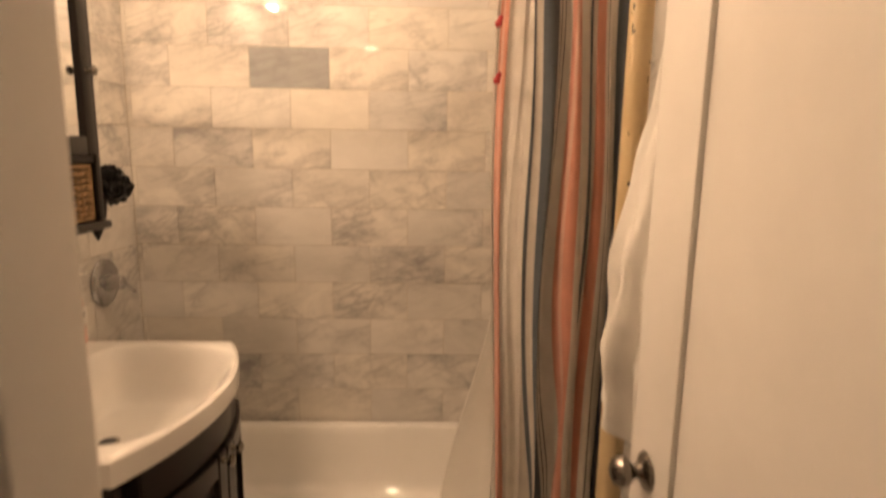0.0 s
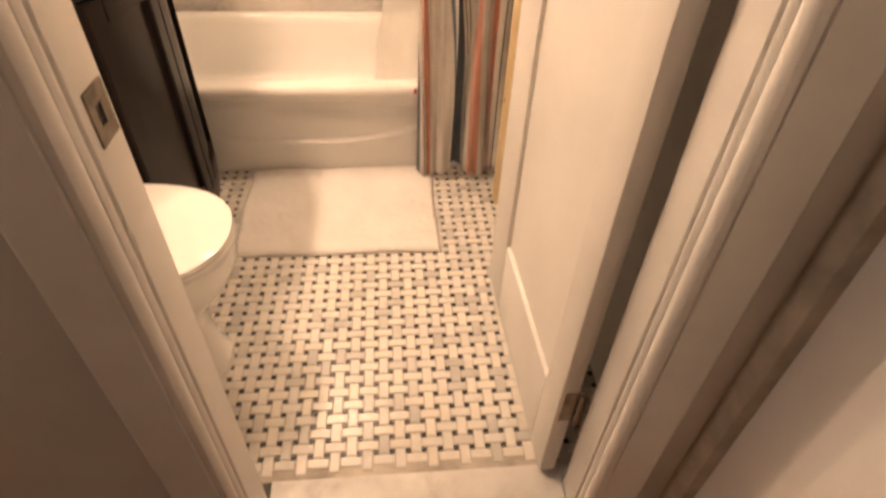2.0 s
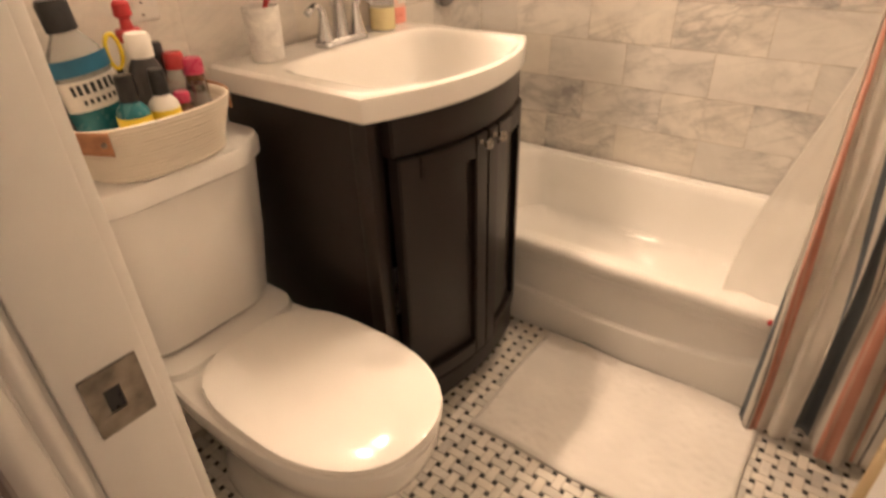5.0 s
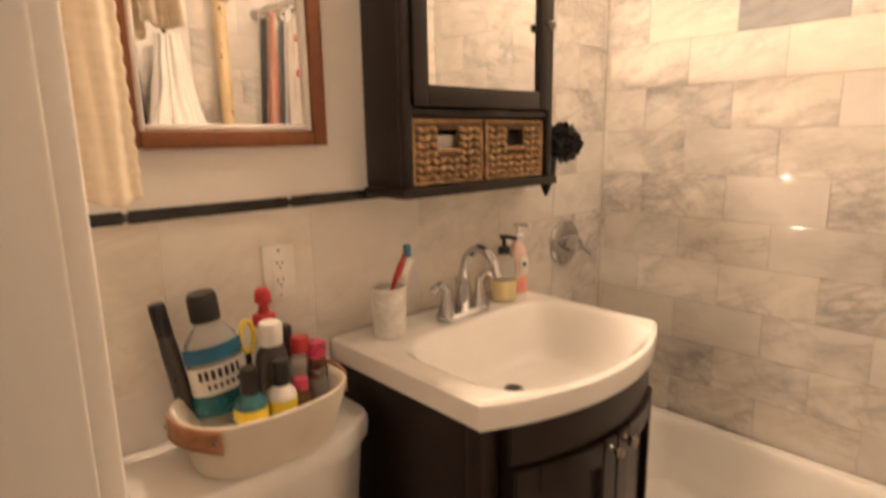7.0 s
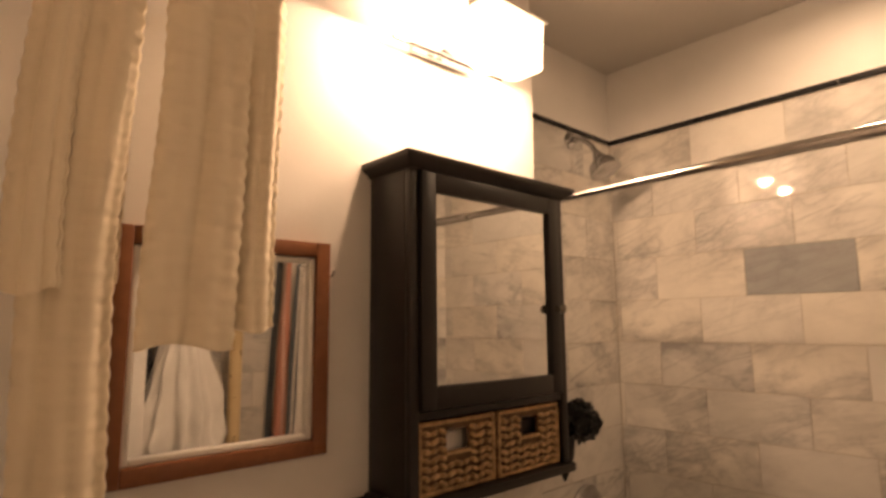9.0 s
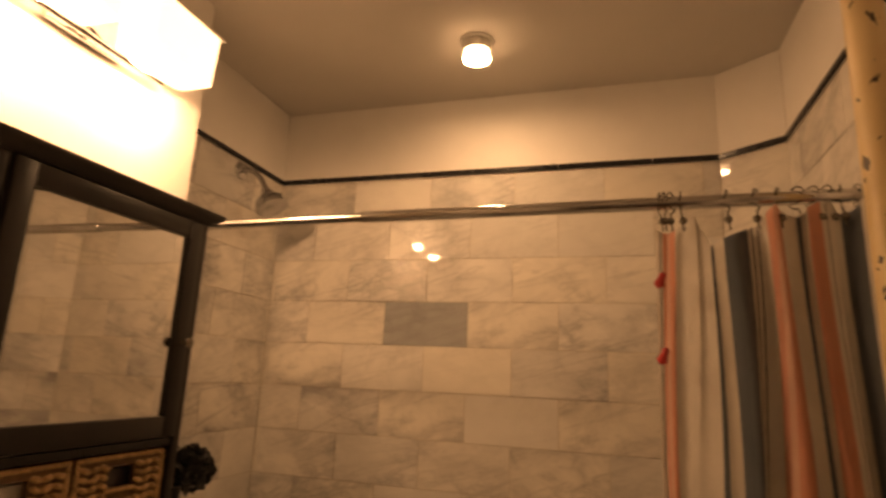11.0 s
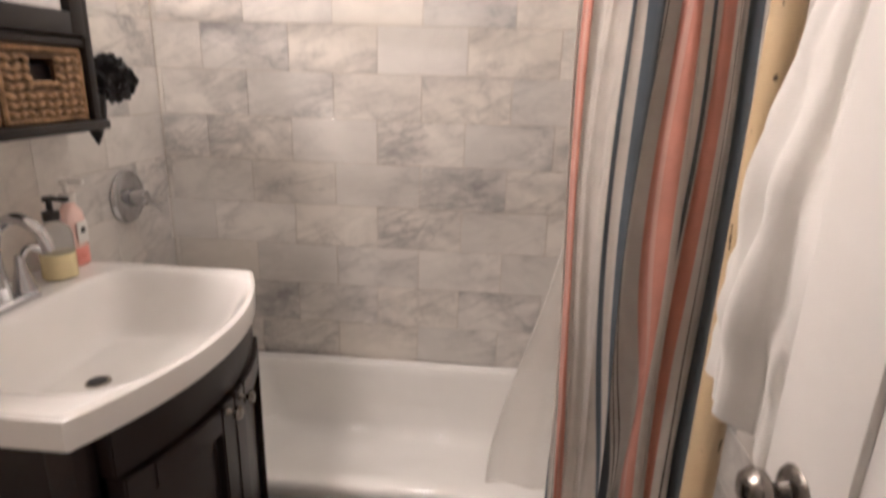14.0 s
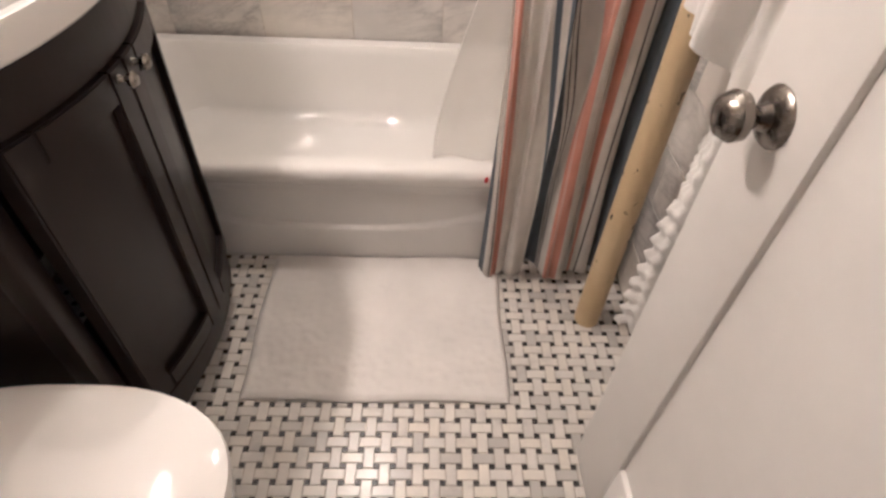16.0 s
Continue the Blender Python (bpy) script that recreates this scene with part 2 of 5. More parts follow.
def cloth(name, col, weave=900.0, ribs=0.0, var=0.05, sheer=0.0, rib_axis="Z"):
    m, nt, b = mat_nodes(name)
    v, _ = obj_vec(nt)
    n = noise_tex(nt, v, 9, 5)
    nt.links.new(ramp(nt, n, [(0.3, tuple(c * (1 - 2 * var) for c in col)), (0.7, col)]), b.inputs["Base Color"])
    b.inputs["Roughness"].default_value = 0.95
    b.inputs["Sheen Weight"].default_value = 0.25
    if ribs:
        w = nt.nodes.new("ShaderNodeTexWave")
        w.bands_direction = rib_axis
        w.inputs["Scale"].default_value = ribs
        w.inputs["Distortion"].default_value = 1.2
        nt.links.new(v, w.inputs["Vector"])
        bump(nt, b, w.outputs["Fac"], 0.16, 0.004)
    else:
        bump(nt, b, noise_tex(nt, v, weave, 3), 0.35, 0.002)
    if sheer:
        b.inputs["Transmission Weight"].default_value = sheer
        b.inputs["IOR"].default_value = 1.02
    return m


TOWEL = cloth("white_terry", (0.80, 0.78, 0.74), 260)
TOWEL_CREAM = cloth("cream_waffle", (0.84, 0.745, 0.58), ribs=20.0, var=0.015)
MATCLOTH = cloth("white_bath_mat", (0.78, 0.75, 0.71), 160)
ROPE = cloth("cream_cotton_rope", (0.74, 0.68, 0.58), ribs=32.0)
BLACKCLOTH = cloth("black_cloth", (0.012, 0.012, 0.014), 200)
MESHCLOTH = cloth("black_net", (0.014, 0.014, 0.015), 400)


def striped():
    """Cotton with coral, slate and ivory stripes along its length."""
    m, nt, b = mat_nodes("striped_cotton")
    uv = nt.nodes.new("ShaderNodeTexCoord")
    sep = nt.nodes.new("ShaderNodeSeparateXYZ")
    nt.links.new(uv.outputs["UV"], sep.inputs[0])
    fr = nt.nodes.new("ShaderNodeMath")
    fr.operation = "FRACT"
    nt.links.new(sep.outputs[0], fr.inputs[0])
    iv, co, sl, dk, pa = (0.82, 0.785, 0.735), (0.76, 0.40, 0.305), (0.16, 0.19, 0.225), (0.06, 0.06, 0.065), (0.80, 0.54, 0.45)
    s2 = (0.18, 0.21, 0.24)
    stops = [(0.0, iv), (0.018, dk), (0.022, iv), (0.028, co), (0.046, pa), (0.056, co), (0.080, iv), (0.285, sl), (0.312, iv), (0.345, sl), (0.368, s2), (0.385, sl),
             (0.435, iv), (0.446, dk), (0.450, iv), (0.462, dk), (0.466, iv), (0.520, co), (0.550, pa), (0.565, co), (0.598, iv), (0.685, sl), (0.705, iv), (0.740, co),
             (0.790, iv), (0.812, dk), (0.816, iv), (0.900, sl), (0.970, iv)]
    col = ramp(nt, fr.outputs[0], stops, True)
    v, _ = obj_vec(nt)
    soft = ramp(nt, noise_tex(nt, v, 14, 5), [(0.3, (0.88,) * 3), (0.7, (1, 1, 1))])
    mul = nt.nodes.new("ShaderNodeMix")
    mul.data_type, mul.blend_type = "RGBA", "MULTIPLY"
    mul.inputs[0].default_value = 1.0
    nt.links.new(col, mul.inputs[6])
    nt.links.new(soft, mul.inputs[7])
    nt.links.new(mul.outputs[2], b.inputs["Base Color"])
    b.inputs["Roughness"].default_value = 0.9
    b.inputs["Sheen Weight"].default_value = 0.2
    bump(nt, b, noise_tex(nt, v, 500, 3), 0.3, 0.001)
    tr = nt.nodes.new("ShaderNodeBsdfTranslucent")
    nt.links.new(mul.outputs[2], tr.inputs["Color"])
    mx = nt.nodes.new("ShaderNodeMixShader")
    mx.inputs[0].default_value = 0.38
    nt.links.new(b.outputs[0], mx.inputs[1])
    nt.links.new(tr.outputs[0], mx.inputs[2])
    out = [n for n in nt.nodes if n.type == "OUTPUT_MATERIAL"][0]
    nt.links.new(mx.outputs[0], out.inputs["Surface"])
    return m


STRIPED = striped()


def thin_cloth(name, col, through_):
    """A thin sheet that lets light through."""
    m, nt, b = mat_nodes(name)
    v, _ = obj_vec(nt)
    c = ramp(nt, noise_tex(nt, v, 7, 4), [(0.3, tuple(x * 0.93 for x in col)), (0.7, col)])
    nt.links.new(c, b.inputs["Base Color"])
    b.inputs["Roughness"].default_value = 0.6
    tr = nt.nodes.new("ShaderNodeBsdfTranslucent")
    nt.links.new(c, tr.inputs["Color"])
    mx = nt.nodes.new("ShaderNodeMixShader")
    mx.inputs[0].default_value = through_
    nt.links.new(b.outputs[0], mx.inputs[1])
    nt.links.new(tr.outputs[0], mx.inputs[2])
    out = [n for n in nt.nodes if n.type == "OUTPUT_MATERIAL"][0]
    clear = nt.nodes.new("ShaderNodeBsdfTransparent")
    sheer = nt.nodes.new("ShaderNodeMixShader")
    sheer.inputs[0].default_value = 0.38
    nt.links.new(mx.outputs[0], sheer.inputs[1])
    nt.links.new(clear.outputs[0], sheer.inputs[2])
    nt.links.new(sheer.outputs[0], out.inputs["Surface"])
    return m


LINER = thin_cloth("white_liner", (0.92, 0.90, 0.86), 0.75)


def chipped(name):
    """Old cream paint with dark chips through to the iron."""
    m, nt, b = mat_nodes(name)
    v, _ = obj_vec(nt)
    tall, _ = obj_vec(nt, False, (1, 1, 0.6))
    chips = ramp(nt, noise_tex(nt, tall, 46, 3, 0.55, 0.4), [(0.668, (0, 0, 0)), (0.678, (1, 1, 1))])
    wide = ramp(nt, noise_tex(nt, tall, 17, 6, 0.7, 0.2), [(0.700, (0, 0, 0)), (0.712, (1, 1, 1))])
    both = nt.nodes.new("ShaderNodeMath")
    both.operation = "MAXIMUM"
    nt.links.new(chips, both.inputs[0])
    nt.links.new(wide, both.inputs[1])
    chips = both.outputs[0]
    base = ramp(nt, noise_tex(nt, v, 5, 5), [(0.25, (0.50, 0.37, 0.20)), (0.45, (0.61, 0.47, 0.27)), (0.7, (0.67, 0.53, 0.32))])
    nt.links.new(mix_col(nt, chips, base, (0.05, 0.035, 0.025)), b.inputs["Base Color"])
    b.inputs["Roughness"].default_value = 0.42
    bump(nt, b, chips, -0.5, 0.002)
    return m


PIPEPAINT = chipped("chipped_cream_paint")


def mirror_glass():
    m, nt, b = mat_nodes("mirror_glass")
    b.inputs["Base Color"].default_value = (0.86, 0.86, 0.85, 1)
    b.inputs["Metallic"].default_value = 1.0
    v, _ = obj_vec(nt)
    nt.links.new(ramp(nt, noise_tex(nt, v, 8, 4), [(0.3, (0.01,) * 3), (0.8, (0.035,) * 3)]), b.inputs["Roughness"])
    return m


MIRROR = mirror_glass()


def glow(name, col, power):
    m, nt, b = mat_nodes(name)
    b.inputs["Base Color"].default_value = (0.8, 0.78, 0.74, 1)
    b.inputs["Emission Color"].default_value = (*col, 1)
    b.inputs["Emission Strength"].default_value = power
    return m


SHADEGLOW = glow("lit_frosted_glass", LAMP, SHADE_POWER)
LAMPBULB = glow("lit_lamp_bulb", LAMP, LAMP_BULB_POWER)
BULBGLOW = glow("lit_bulb", (1.0, 0.72, 0.47), BULB_POWER)
FLOODGLOW = glow("lit_flood_face", (1.0, 0.72, 0.47), FLOOD_POWER)
HALLGLOW = glow("unseen_hall_lamp", (1.0, 0.80, 0.62), HALL_POWER)


# ---- mesh helpers
def link(name, bm, mat, smooth=35.0):
    me = bpy.data.meshes.new(name)
    bm.normal_update()
    bm.to_mesh(me)
    bm.free()
    me.materials.append(mat)
    if smooth:
        me.shade_smooth()
        me.set_sharp_from_angle(angle=radians(smooth))
    return new(name, me)


def part(name, bm, mat, parent=None, label="", smooth=35.0):
    """One mesh, given in world places, under a thing or under a part."""
    ob = link(name, bm, mat, smooth)
    if parent is not None:
        ob.parent = parent
        if parent.type == "EMPTY":
            ob.matrix_parent_inverse = Matrix.Translation(-parent.location)
    if label:
        tagged(ob, label)
    return ob


def thing(name, place, label, category, group=""):
    e = new(name)
    e.location = place
    e.empty_display_size = 0.05
    return tagged(e, label, category, group)


def structure(name, bm, mat, smooth=35.0):
    return tagged(link(name, bm, mat, smooth), kind="structure")


def box(bm, x0, x1, y0, y1, z0, z1, bevel=0.0, seg=2):
    c = Matrix.Translation(((x0 + x1) / 2, (y0 + y1) / 2, (z0 + z1) / 2)) @ Matrix.Diagonal((abs(x1 - x0), abs(y1 - y0), abs(z1 - z0), 1))
    r = bmesh.ops.create_cube(bm, size=1.0, matrix=c)
    if bevel:
        es = list({e for v in r["verts"] for e in v.link_edges})
        bmesh.ops.bevel(bm, geom=es, offset=bevel, segments=seg, affect="EDGES", profile=0.5)
    return bm


def cube(x0, x1, y0, y1, z0, z1, bevel=0.0, seg=2):
    return box(bmesh.new(), x0, x1, y0, y1, z0, z1, bevel, seg)


def axes_of(d):
    d = Vector(d).normalized()
    a = d.orthogonal().normalized()
    return a, d.cross(a), d


def lathe(bm, base, way, profile, seg=24, close=True):
    """A turned shape: rows of (distance along the axis, radius)."""
    a, b, d = axes_of(way)
    base = Vector(base)
    rings = []
    for h, r in profile:
        rings.append([bm.verts.new(base + d * h + (a * math.cos(k * math.tau / seg) + b * math.sin(k * math.tau / seg)) * r) for k in range(seg)])
    for p, q in zip(rings, rings[1:]):
        for k in range(seg):
            bm.faces.new((p[k], p[(k + 1) % seg], q[(k + 1) % seg], q[k]))
    if close:
        bm.faces.new(rings[0][::-1])
        bm.faces.new(rings[-1])
    return bm


def tube(bm, pts, r, seg=12, radii=None):
    """A bent round bar through the given places."""
    pts = [Vector(p) for p in pts]
    rings, a = [], None
    for i, p in enumerate(pts):
        d = (pts[min(i + 1, len(pts) - 1)] - pts[max(i - 1, 0)]).normalized()
        a = d.orthogonal().normalized() if a is None else (a - d * a.dot(d)).normalized()
        b = d.cross(a)
        rr = radii[i] if radii else r
        rings.append([bm.verts.new(p + (a * math.cos(k * math.tau / seg) + b * math.sin(k * math.tau / seg)) * rr) for k in range(seg)])
    for p, q in zip(rings, rings[1:]):
        for k in range(seg):
            bm.faces.new((p[k], p[(k + 1) % seg], q[(k + 1) % seg], q[k]))
    bm.faces.new(rings[0][::-1])
    bm.faces.new(rings[-1])
    return bm


def curve_pts(ctrl, n=20):
    """A smooth line through control places."""
    c = [Vector(p) for p in ctrl]
    c = [2 * c[0] - c[1]] + c + [2 * c[-1] - c[-2]]
    out = []
    for i in range(1, len(c) - 2):
        for k in range(n):
            t = k / n
            p0, p1, p2, p3 = c[i - 1 : i + 3]
            out.append(0.5 * ((2 * p1) + (p2 - p0) * t + (2 * p0 - 5 * p1 + 4 * p2 - p3) * t**2 + (3 * p1 - p0 - 3 * p2 + p3) * t**3))
    out.append(c[-2])
    return out


def loft(bm, rings, caps=True, first_cap=True):
    vs = [[bm.verts.new(p) for p in ring] for ring in rings]
    n = len(vs[0])
    for p, q in zip(vs, vs[1:]):
        for k in range(n):
            bm.faces.new((p[k], p[(k + 1) % n], q[(k + 1) % n], q[k]))
    if caps:
        if first_cap:
            bm.faces.new(vs[0][::-1])
        bm.faces.new(vs[-1])
    bmesh.ops.recalc_face_normals(bm, faces=bm.faces)
    return bm


def rrect(x0, x1, y0, y1, r, z, n=6):
    """A rectangle with rounded corners at a height."""
    pts = []
    for cx, cy, a in ((x1 - r, y1 - r, 0), (x0 + r, y1 - r, 90), (x0 + r, y0 + r, 180), (x1 - r, y0 + r, 270)):
        for k in range(n + 1):
            t = radians(a + 90 * k / n)
            pts.append((cx + r * math.cos(t), cy + r * math.sin(t), z))
    return pts


def sheet(nu, nv, fn, uv=None):
    """A grid of places fn(u, v), with a cloth map."""
    bm = bmesh.new()
    lay = bm.loops.layers.uv.new("UVMap")
    g = [[bm.verts.new(fn(i / nu, j / nv)) for j in range(nv + 1)] for i in range(nu + 1)]
    for i in range(nu):
        for j in range(nv):
            f = bm.faces.new((g[i][j], g[i + 1][j], g[i + 1][j + 1], g[i][j + 1]))
            for lp, (a, b) in zip(f.loops, ((i, j), (i + 1, j), (i + 1, j + 1), (i, j + 1))):
                u, v = a / nu, b / nv
                lp[lay].uv = uv(u, v) if uv else (u, v)
    return bm


def thicken(ob, t):
    m = ob.modifiers.new("thickness", "SOLIDIFY")
    m.thickness, m.offset = t, 0.0
    return ob


def sstep(a, b, x):
    t = min(1, max(0, (x - a) / (b - a)))
    return t * t * (3 - 2 * t)


# ---- large structure
wall_back = structure("wall_back", cube(-0.12, XR + 0.12, YB + 0.0025, YB + 0.12, 0, HC), GROUT)
structure("wall_back_upper", cube(-0.12, XR + 0.12, YB + 0.002, YB + 0.0078, ZTRIM, HC), PAINT)
wall_alcove = structure("wall_alcove_left", cube(-0.12, -0.0025, YS - 0.1, YB + 0.008, 0, HC), GROUT)
structure("wall_alcove_left_upper", cube(-0.0078, -0.002, YS, YB + 0.002, ZTRIM, HC), PAINT)
wall_left = structure("wall_left", cube(-0.0023, XL - 0.0012, YF - 0.13, YS - 0.003, 0, HC), GROUT_LIGHT)
structure("wall_left_upper", cube(XL - 0.0058, XL + 0.003, YF, YS, ZW, HC), PAINT)
structure("wall_left_end", cube(0.001, XL - 0.0065, YS - 0.0028, YS + 0.002, 0, HC), PAINT)
wall_right = structure("wall_right", cube(XR + 0.0025, XR + 0.13, YF - 0.13, YC + 0.05, 0, HC), GROUT)
structure("wall_right_painted", cube(XR, XR + 0.0078, YF, 1.34, 0, HC), PAINT)
structure("wall_right_upper", cube(XR + 0.002, XR + 0.0078, 1.34, YC, ZTRIM, HC), PAINT)


def slab(a, b, z0, z1, out, back):
    """An upright plate between two places of the plan, its face moved out of the line, its back behind it."""
    a, b = Vector((*a, 0)), Vector((*b, 0))
    d = (b - a).normalized()
    n = Vector((d.y, -d.x, 0))
    bm = bmesh.new()
    ring = [a + n * out, b + n * out, b - n * back, a - n * back]
    return loft(bm, [[(p.x, p.y, z0) for p in ring], [(p.x, p.y, z1) for p in ring]])


wall_corner = structure("wall_corner", slab((XC, YB), (XR, YC), 0, HC, -0.0025, 0.05), GROUT)
structure("wall_corner_upper", slab((XC, YB), (XR, YC), ZTRIM, HC, -0.002, 0.0075), PAINT)

bm = bmesh.new()
box(bm, -0.12, DX0 - 0.02, YH, YF, 0, HC)
box(bm, DX1 + 0.02, XR + 0.13, YH, YF, 0, HC)
box(bm, DX0 - 0.02, DX1 + 0.02, YH, YF, DH + 0.02, HC)
structure("wall_front", bm, HALLPAINT)
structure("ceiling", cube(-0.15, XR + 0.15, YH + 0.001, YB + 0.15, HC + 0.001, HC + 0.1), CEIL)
floor = structure("floor", cube(-0.1, XR + 0.1, 0.452, YB, -0.08, -0.0022), GROUT_FLOOR)

# hall behind the doorway
structure("hall_floor", cube(-0.6, 1.98, -2.0, 0.345, -0.08, -0.012), HALLWOOD)
# lighter paint here stands in for stronger light on the right wall
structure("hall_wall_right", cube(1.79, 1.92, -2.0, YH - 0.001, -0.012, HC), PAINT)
structure("hall_wall_left", cube(-0.62, -0.5, -2.0, YH - 0.001, -0.012, HC), HALLPAINT)
structure("hall_wall_rear", cube(-0.5, 1.79, -2.1, -2.0, -0.012, HC), HALLPAINT)
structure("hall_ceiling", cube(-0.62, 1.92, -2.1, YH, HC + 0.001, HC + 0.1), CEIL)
structure("baseboard_hall_right", cube(1.776, 1.7895, -2.0, YH - 0.002, -0.012, 0.10, 0.004), WOODWORK)
structure("baseboard_hall_left", cube(-0.5, 0.90, YH - 0.016, YH - 0.0005, -0.012, 0.10, 0.004), WOODWORK)
structure("threshold", cube(DX0 - 0.0, DX1 + 0.0, 0.346, 0.4515, -0.05, 0.006, 0.004), MARBLE_SADDLE)

# door lining and the moulded casing of the hall side
YJ = 0.3445                        # where the lining ends and the casing's beads begin
structure("door_frame_left", cube(DX0 - 0.0195, DX0, YJ, YF + 0.004, -0.012, DH, 0.002), WOODWORK)
structure("door_frame_right", cube(DX1, DX1 + 0.0195, YJ, YF + 0.004, -0.012, DH, 0.002), WOODWORK)
structure("door_frame_head", cube(DX0 - 0.0195, DX1 + 0.0195, 0.302, YF + 0.004, DH + 0.0005, DH + 0.0195, 0.002), WOODWORK)


def casing(name, x0, side):
    """Moulded casing: two rounded beads that turn the corner of the opening, then a flat board with a quirk."""
    prof = [(0.0193, 0.3440), (0.0075, 0.3440), (0.0075, 0.3405)]
    for y0, y1, out in ((0.3270, 0.3400, 0.0035), (0.3035, 0.3230, 0.0045)):
        prof += [(0.0035 - out * math.sin(k * math.pi / 6), y1 + (y0 - y1) * k / 6) for k in range(7)]
        prof += [(0.0060, y0 - 0.0008), (0.0060, y0 - 0.0030)] if y0 > 0.31 else []
    prof += [(0.0070, 0.3005), (0.0150, 0.2995), (0.0165, 0.3025), (0.0195, 0.3025), (0.0210, 0.2995), (0.0900, 0.3005), (0.0940, 0.3030), (0.0950, 0.3146), (0.0193, 0.3146)]
    ring = [(x0 + side * a, y) for a, y in prof]
    bm = loft(bmesh.new(), [[(x, y, -0.012) for x, y in ring], [(x, y, DH + 0.09) for x, y in ring]])
    return structure(name, bm, WOODWORK, 25.0)


casing("casing_hall_left", DX0, -1)
casing("casing_hall_right", DX1, 1)
structure("casing_room_left", cube(DX0 - 0.100, DX0 - 0.008, YF + 0.0005, YF + 0.016, 0.0, DH + 0.07, 0.004), WOODWORK)

# ---- lights: frosted vanity light, recessed ceiling bulb, dim unseen lamp added in the hall
vl = thing("vanity_light", (XL, 1.34, 2.31), "chrome wall light with lit frosted glass box shades", "wall light")
part("backplate", cube(XL + 0.0035, XL + 0.022, 1.24, 1.43, 2.26, 2.35, 0.004), CHROME, vl)
part("arm", tube(bmesh.new(), [(XL + 0.05, 1.16, 2.26), (XL + 0.05, 1.52, 2.26)], 0.008), CHROME, vl)
part("stem", tube(bmesh.new(), [(XL + 0.02, 1.335, 2.29), (XL + 0.05, 1.335, 2.26)], 0.010), CHROME, vl)
for y0 in (1.095, 1.375):
    bm = loft(bmesh.new(), [rrect(XL + 0.045, XL + 0.155, y0, y0 + 0.205, 0.02, 2.27), rrect(XL + 0.040, XL + 0.160, y0 - 0.005, y0 + 0.21, 0.02, 2.395)])
    sh_ = part("shade", bm, SHADEGLOW, vl, "lit frosted glass shade")
    # bulb belongs inside the shade; set below it so its light gets out
    part("bulb", lathe(bmesh.new(), (XL + 0.10, y0 + 0.1025, 2.2695), (0, 0, -1), [(0, 0.024), (0.010, 0.0235), (0.019, 0.017), (0.024, 0.003)], 20), LAMPBULB, sh_, "lit bulb under the shade")
    # unseen plate added on top to keep the shade's light off the ceiling
    part("shade_light_stop", cube(XL + 0.036, XL + 0.164, y0 - 0.009, y0 + 0.214, 2.3955, 2.402, 0.002), WHITEPL, sh_)

LX, LY = 0.872, 2.045
dl = thing("ceiling_light", (LX, LY, HC), "recessed ceiling light with a lit frosted bulb", "ceiling light")
part("trim_ring", lathe(bmesh.new(), (LX, LY, HC), (0, 0, -1), [(0.0, 0.054), (0.003, 0.053), (0.004, 0.048)], 32), WHITEPL, dl)
part("collar", lathe(bmesh.new(), (LX, LY, HC - 0.0045), (0, 0, -1), [(0, 0.040), (0.0296, 0.043)], 24), WHITEPL, dl)
part("bulb", lathe(bmesh.new(), (LX, LY, HC - 0.0102), (0, 0, -1), [(0.018, 0.034), (0.026, 0.040), (0.044, 0.0425), (0.050, 0.0415)], 28, False), BULBGLOW, dl, "lit frosted bulb body")
part("lens", lathe(bmesh.new(), (LX, LY, HC - 0.0600), (0, 0, -1), [(0, 0.0413), (0.0015, 0.0385), (0.0018, 0.004)], 28), FLOODGLOW, dl, "bright frosted front of the bulb")

# unseen hall lamp, placed to light the right wall and only graze the casing
hl = thing("hall_ceiling_light", (-0.28, 0.13, HC), "unseen round frosted light added to light the hall", "ceiling light")
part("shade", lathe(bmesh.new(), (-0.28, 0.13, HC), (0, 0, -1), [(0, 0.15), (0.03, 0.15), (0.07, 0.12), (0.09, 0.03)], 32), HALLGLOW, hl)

# ---- bathtub
tub = thing("bathtub", (0.93, 2.02, 0.0), "white enamelled built-in bathtub against marble tiles", "bathtub")
TX0, TX1, TY0, TY1, TZ = 0.169, 1.70, 1.636, 2.392, 0.326
rings = [rrect(TX0, TX1, TY0 + f, TY1, 0.006, TZ - d) for f, d in ((0.012, 0.056), (0.004, 0.044), (0.0, 0.030), (0.001, 0.018), (0.006, 0.008), (0.014, 0.002), (0.024, 0.0))]
for inset, r, z in ((0.058, 0.10, TZ), (0.066, 0.11, TZ - 0.008), (0.075, 0.115, TZ - 0.035), (0.092, 0.12, TZ - 0.13), (0.115, 0.13, TZ - 0.225), (0.15, 0.13, TZ - 0.255), (0.20, 0.11, TZ - 0.268)):
    rings.append(rrect(TX0 + inset * 1.3, TX1 - inset * 1.3, TY0 + inset, TY1 - inset * 0.72, r, z, 6))
bm = loft(bmesh.new(), rings, True, False)
for v in bm.verts:
    v.co.z -= 0.017 * sstep(TY0 + 0.03, TY1, v.co.y)
part("basin", bm, ENAMEL, tub)
part("overflow", lathe(bmesh.new(), (TX0 + 0.118, 2.01, 0.235), (1, 0, -0.15), [(0, 0.032), (0.006, 0.032), (0.010, 0.024)], 24), CHROME, tub, "chrome overflow plate")


